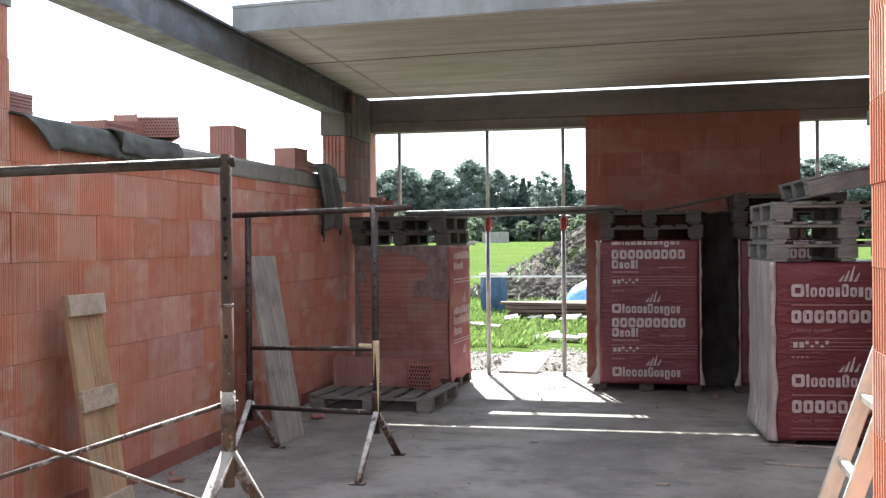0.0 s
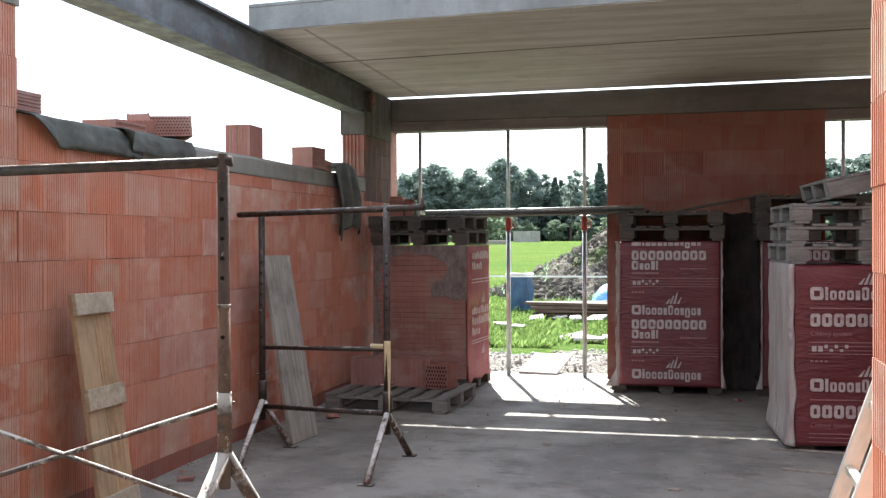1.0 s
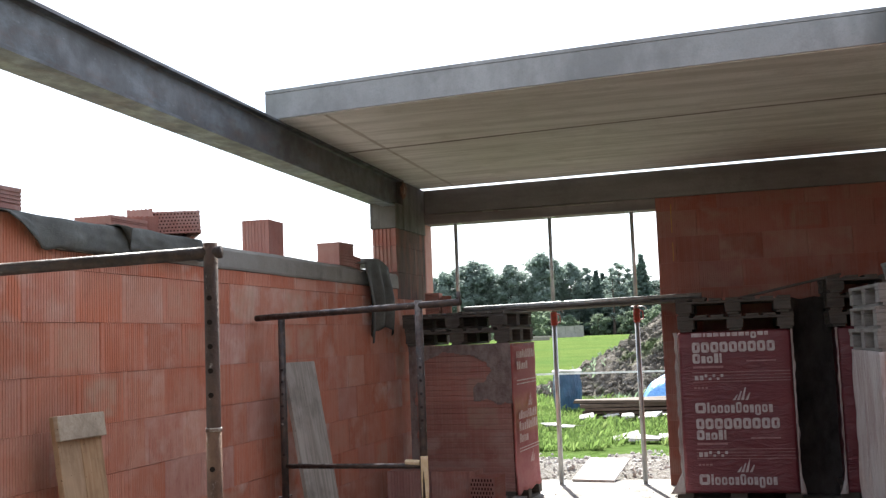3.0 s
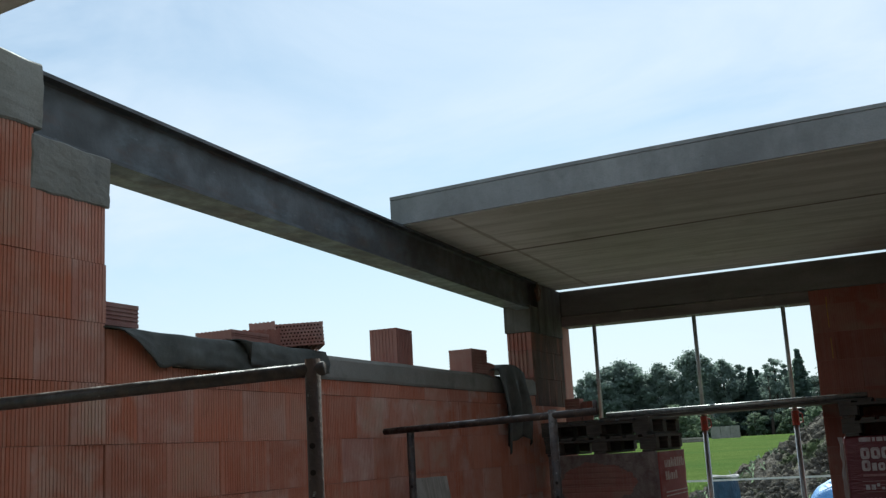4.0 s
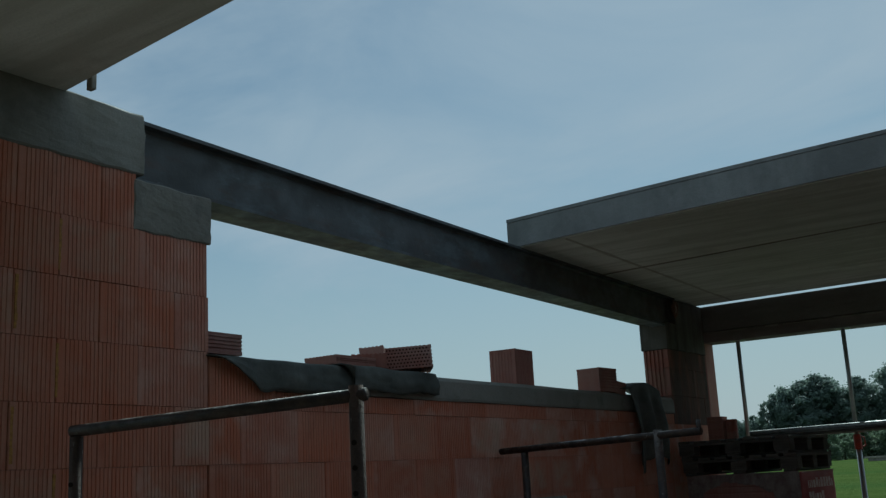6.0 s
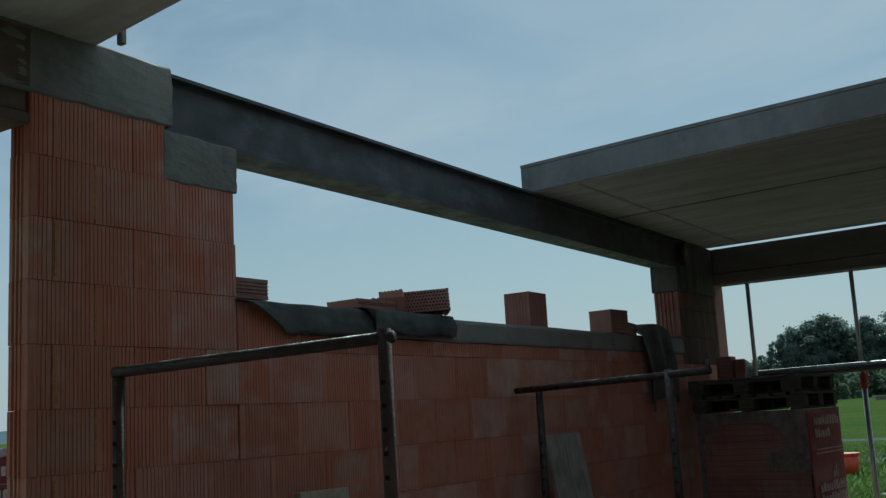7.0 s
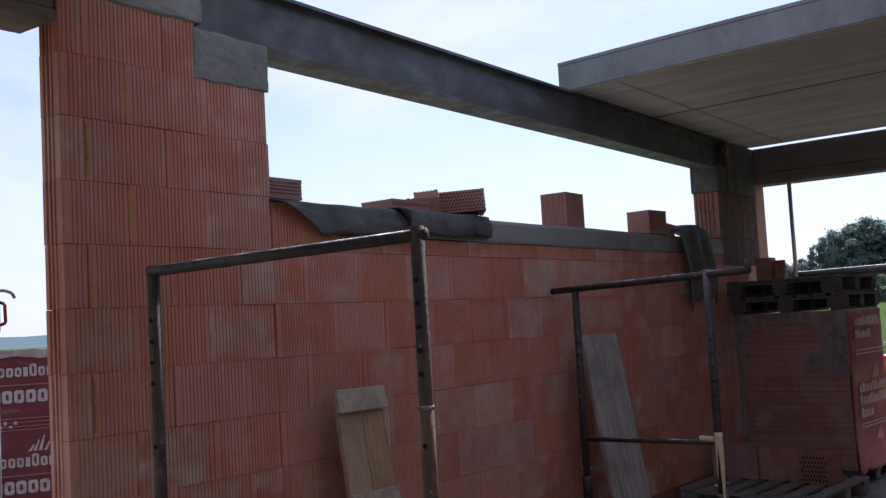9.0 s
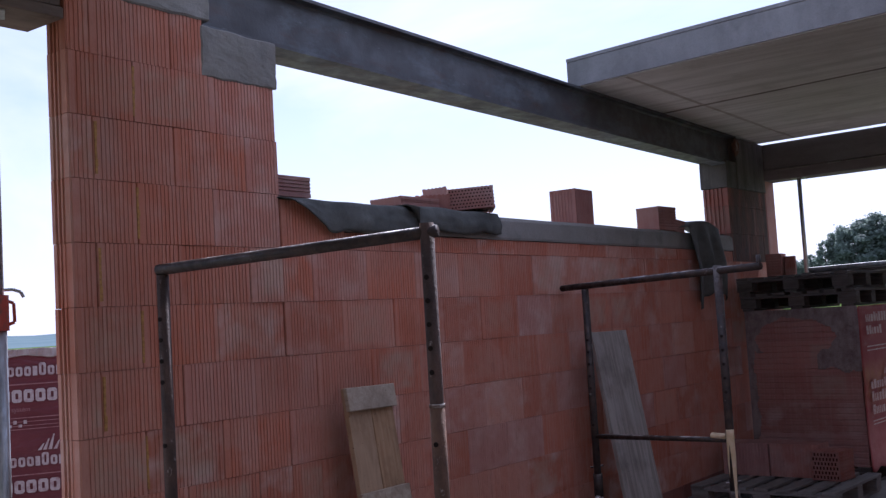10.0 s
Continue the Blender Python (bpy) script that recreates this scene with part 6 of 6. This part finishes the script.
def tarp_fn(u, v):
    x, y = (u - 0.5) * 1.2, (v - 0.5) * 1.1
    h = 0.62 * max(0, 1 - (x * x / 0.4 + y * y / 0.34)) ** 0.6
    return (x, y, max(0, h + 0.07 * noise.noise((x * 4, y * 4, 2)) * min(1, h * 4)) + 0.01)


sheet_part("sheet", tarp_fn, 26, 22, M_TARP, tarp, "", 0.008)
# stacked timber, and pale scraps in the grass
for i in range(15):
    lay, pos = divmod(i, 3)
    t = thing("timber_plank", (1.28 + ro.uniform(-0.1, 0.1), 18.75 + pos * 0.26, -0.1 + lay * 0.07), "old brown plank in a low timber stack", "plank", "timber stack", turn=ro.uniform(-6, 6), tilt=(0, ro.uniform(-1.2, 1.2)))
    part("plank", one_box(-1.25 + ro.uniform(-0.05, 0.35), 1.15 + ro.uniform(-0.4, 0.3), -0.11, 0.11, 0, 0.055, 0.005, 0.012, ro), make_wood("old_timber", (0.115, 0.078, 0.052), (0.062, 0.040, 0.026), (0.105, 0.083, 0.065), (0.1, 1, 1)) if i == 0 else bpy.data.materials["old_timber"], t)
for x, y, w, d, a in ((0.32, 18.3, 0.36, 0.4, 10), (0.72, 18.5, 0.3, 0.3, -14), (1.05, 18.3, 0.3, 0.4, 8), (1.45, 18.2, 0.42, 0.4, -20), (1.75, 18.4, 0.36, 0.4, 25), (-0.05, 16.6, 0.3, 0.3, 30), (0.30, 16.2, 0.24, 0.3, 5), (1.40, 14.5, 0.5, 0.4, 14), (1.72, 14.25, 0.6, 0.5, -8), (2.10, 14.4, 0.5, 0.5, 20)):
    t = thing("board_scrap", (x, y, -0.06), "pale broken board lying in the grass", "board scrap", "board scraps", turn=a, tilt=(ro.uniform(0, 8), ro.uniform(-4, 4)))
    part("scrap", one_box(-w * 0.38, w * 0.38, -d * 0.38, d * 0.38, 0.03, 0.055, 0.004, 0.03, ro), M_RUBBLE, t)
# tape fence
fence = thing("tape_fence", (0, 0, 0), "white tape strung between thin posts", "fence")
k = Mat("white_tape", 0.5, 0, 0.4)
k.color(k.mix(k.noise(8, 3), (0.75, 0.75, 0.73), (0.6, 0.6, 0.58)))
M_TAPE = k.m
fx = [-9.5, -6.2, -2.2, 2.6, 7.0]
for x in fx:
    part("post", one_tube((x, 16.9, -0.12), (x, 16.9, 0.98), 0.022, 8), M_GREYWOOD, fence)
for a, b in zip(fx, fx[1:]):
    part("tape", one_box(a, b, 16.874, 16.876, 0.79, 0.82), M_TAPE, fence)
# low grey wall and boards far over the meadow
w = thing("concrete_barrier", along(8.82, 119.5), "low grey concrete block wall at the meadow's edge", "wall", turn=9)
for x0 in (-1.52, -0.5, 0.52):
    part("block", one_box(x0, x0 + 1.0, -0.3, 0.3, -0.1, 1.25, 0.02), M_MORTAR, w)
w = thing("board_pile", along(10.75, 105), "low pile of pale boards at the meadow's edge", "boards", turn=11)
part("boards", one_box(-2.2, 1.8, -0.4, 0.4, 0.25, 0.42, 0.02), M_PLANK, w)
part("bearers", one_box(-1.9, 1.5, -0.3, 0.3, 0.0, 0.249, 0.02), M_GREYWOOD, w)
w = thing("plastic_tub", (-1.98, 21.8, -0.1), "orange-red plastic tub standing in the grass", "tub")
k = Mat("orange_plastic", 0.45, 0, 0.5)
k.color(k.mix(k.noise(9, 4), (0.72, 0.10, 0.04), (0.58, 0.07, 0.03)))
tub = part("tub", one_tube((0, 0, 0.0), (0, 0, 0.42), 0.22, 20, 0.27), k.m, w, "", True)
part("rim", one_tube((0, 0, 0.42), (0, 0, 0.46), 0.29, 20), k.m, tub)

# wrapped stacks outside the side opening
for i, (x, y, a) in enumerate(((-3.20, 3.73, 58), (-3.85, 2.69, 58))):
    pallet((x - 0.39, y + 0.25, 0.0), 1.0, 0.90, a, "pallet under a wrapped stack outside")
    so = wrapped_stack((x, y, 0.141), 0.98, 0.92, 1.31, a, 1.125, "red-filmed block stack standing outside the side opening", -0.32, (0.622,), True, 6 + i, False)
    edge_frill(so, 0.49, 0.92, 1.27, 4 + i, 0.03)

    # pale film strip that paints the white sheen on the top edge
    def top_fold(u, v, seed=i):
        x = -0.495 + 0.99 * u
        drop = v * (0.055 + 0.02 * noise.noise((x * 6, seed, 0)))
        return (x, -0.013 - 0.010 * abs(noise.noise((x * 9, v * 3, seed))), 1.313 - drop + 0.006 * noise.noise((x * 14, 1, seed)))

    sheet_part("top_fold", top_fold, 60, 6, M_FILM_CLEAR, so, "crumpled film strip along the top edge, pale with painted sheen", 0.002)

# ---- bricks of the walls ----
FW = pose(0, 0, 0, 0, 0, 90)          # west wall: along y, facing the room
rb = random.Random(21)
OA = 2.4195
lay_bricks(wall_west, FW, PIL1, BACK - 0.01, 0.0, BASE, OA, rb, 0, "brick", M_BRICK_SHADED)
lay_bricks(wall_west, FW, PIL1, BACK - 0.01, BASE, 1.855, OA, rb)
lay_bricks(wall_west, FW, PIL1 + 0.44, JAMB, 1.855, 1.943, OA, rb)
lay_bricks(wall_west, FW, PIL1, PIL1 + 0.437, 1.855, 2.085, OA, rb)
lay_bricks(wall_west, FW, JAMB, BACK - 0.01, 1.855, 2.519, OA, rb, 0, "brick", M_BRICK_SLURRY)
lay_bricks(wall_west, FW, PIL0, PIL1, 0.0, 2.605, OA, rb)
lay_bricks(wall_west, FW, PIL0, 2.60, 2.605, 2.855, OA, rb)
lay_bricks(wall_west, FW, -6.0, -0.9, 0.0, 2.855, OA, rb)
# ends of the pier (towards the side opening) and keys of the far jamb
for z0, z1 in courses(0.0, 2.855):
    me = jamb_mesh(0.122, z1 - z0 - 0.002, 3)
    share("end_brick", me, wall_west, pose(-0.124, PIL0 - 0.004 + rb.uniform(-0.002, 0.002), z0))
for z0, z1 in courses(2.105, 2.52):
    me = jamb_mesh(T - 0.02, z1 - z0 - 0.004, 5, M_BRICK_SHADED)
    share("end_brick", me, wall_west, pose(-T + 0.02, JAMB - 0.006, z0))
# yellow foam in the joints of the pier
for row, u in ((0, 2.035), (2, 2.035), (4, 2.035), (6, 2.035), (8, 2.035), (1, 2.222), (3, 2.222), (5, 2.222), (7, 2.222), (9, 2.222)):
    z = BASE + COURSE * row
    bm = bmesh.new()
    for i in range(7):
        a = z + 0.02 + i * 0.03
        box(bm, -0.003, 0.0025 + 0.002 * rb.random(), u - 0.006, u + 0.006 * rb.random() + 0.002, a, a + 0.029)
    part("foam_joint", bm, M_FOAM, wall_west, "yellow foam in the joint")

FN = pose(0, BACK, 0)
lay_bricks(wall_north, FN, 2.34, 4.495, 0.0, 2.742, 2.52, rb, 0, "brick", M_BRICK_SHADED)
lay_bricks(wall_north, FN, -0.08, 0.0, 0.0, 2.742, -0.08, rb, 0, "brick", M_BRICK_SHADED)
# cross wall: its end lit by the sun, and its face
FC = pose(3.725, 1.83, 0, 0, 0, -90)   # along -y, facing -x
for z0, z1 in courses(0.0, 3.11):
    share("end_brick", jamb_mesh(0.25, z1 - z0 - 0.003, 6), wall_cross, FC @ pose(0, rb.uniform(-0.003, 0.003), z0, 0, 0, rb.uniform(-0.3, 0.3)))
FS = pose(0, 1.58, 0)
lay_bricks(wall_cross, FS, 3.74, 5.6, 0.0, 3.11, 3.74, rb, 1)

# foam in a joint of the back wall
bm = bmesh.new()
for i in range(12):
    a = 2.12 + i * 0.046
    if i not in (4, 5):
        box(bm, 2.478 + 0.004 * rb.random(), 2.486 + 0.004 * rb.random(), BACK - 0.004, BACK + 0.003, a, a + 0.045)
part("foam_joint", bm, M_FOAM, wall_north, "ochre foam in the joint")
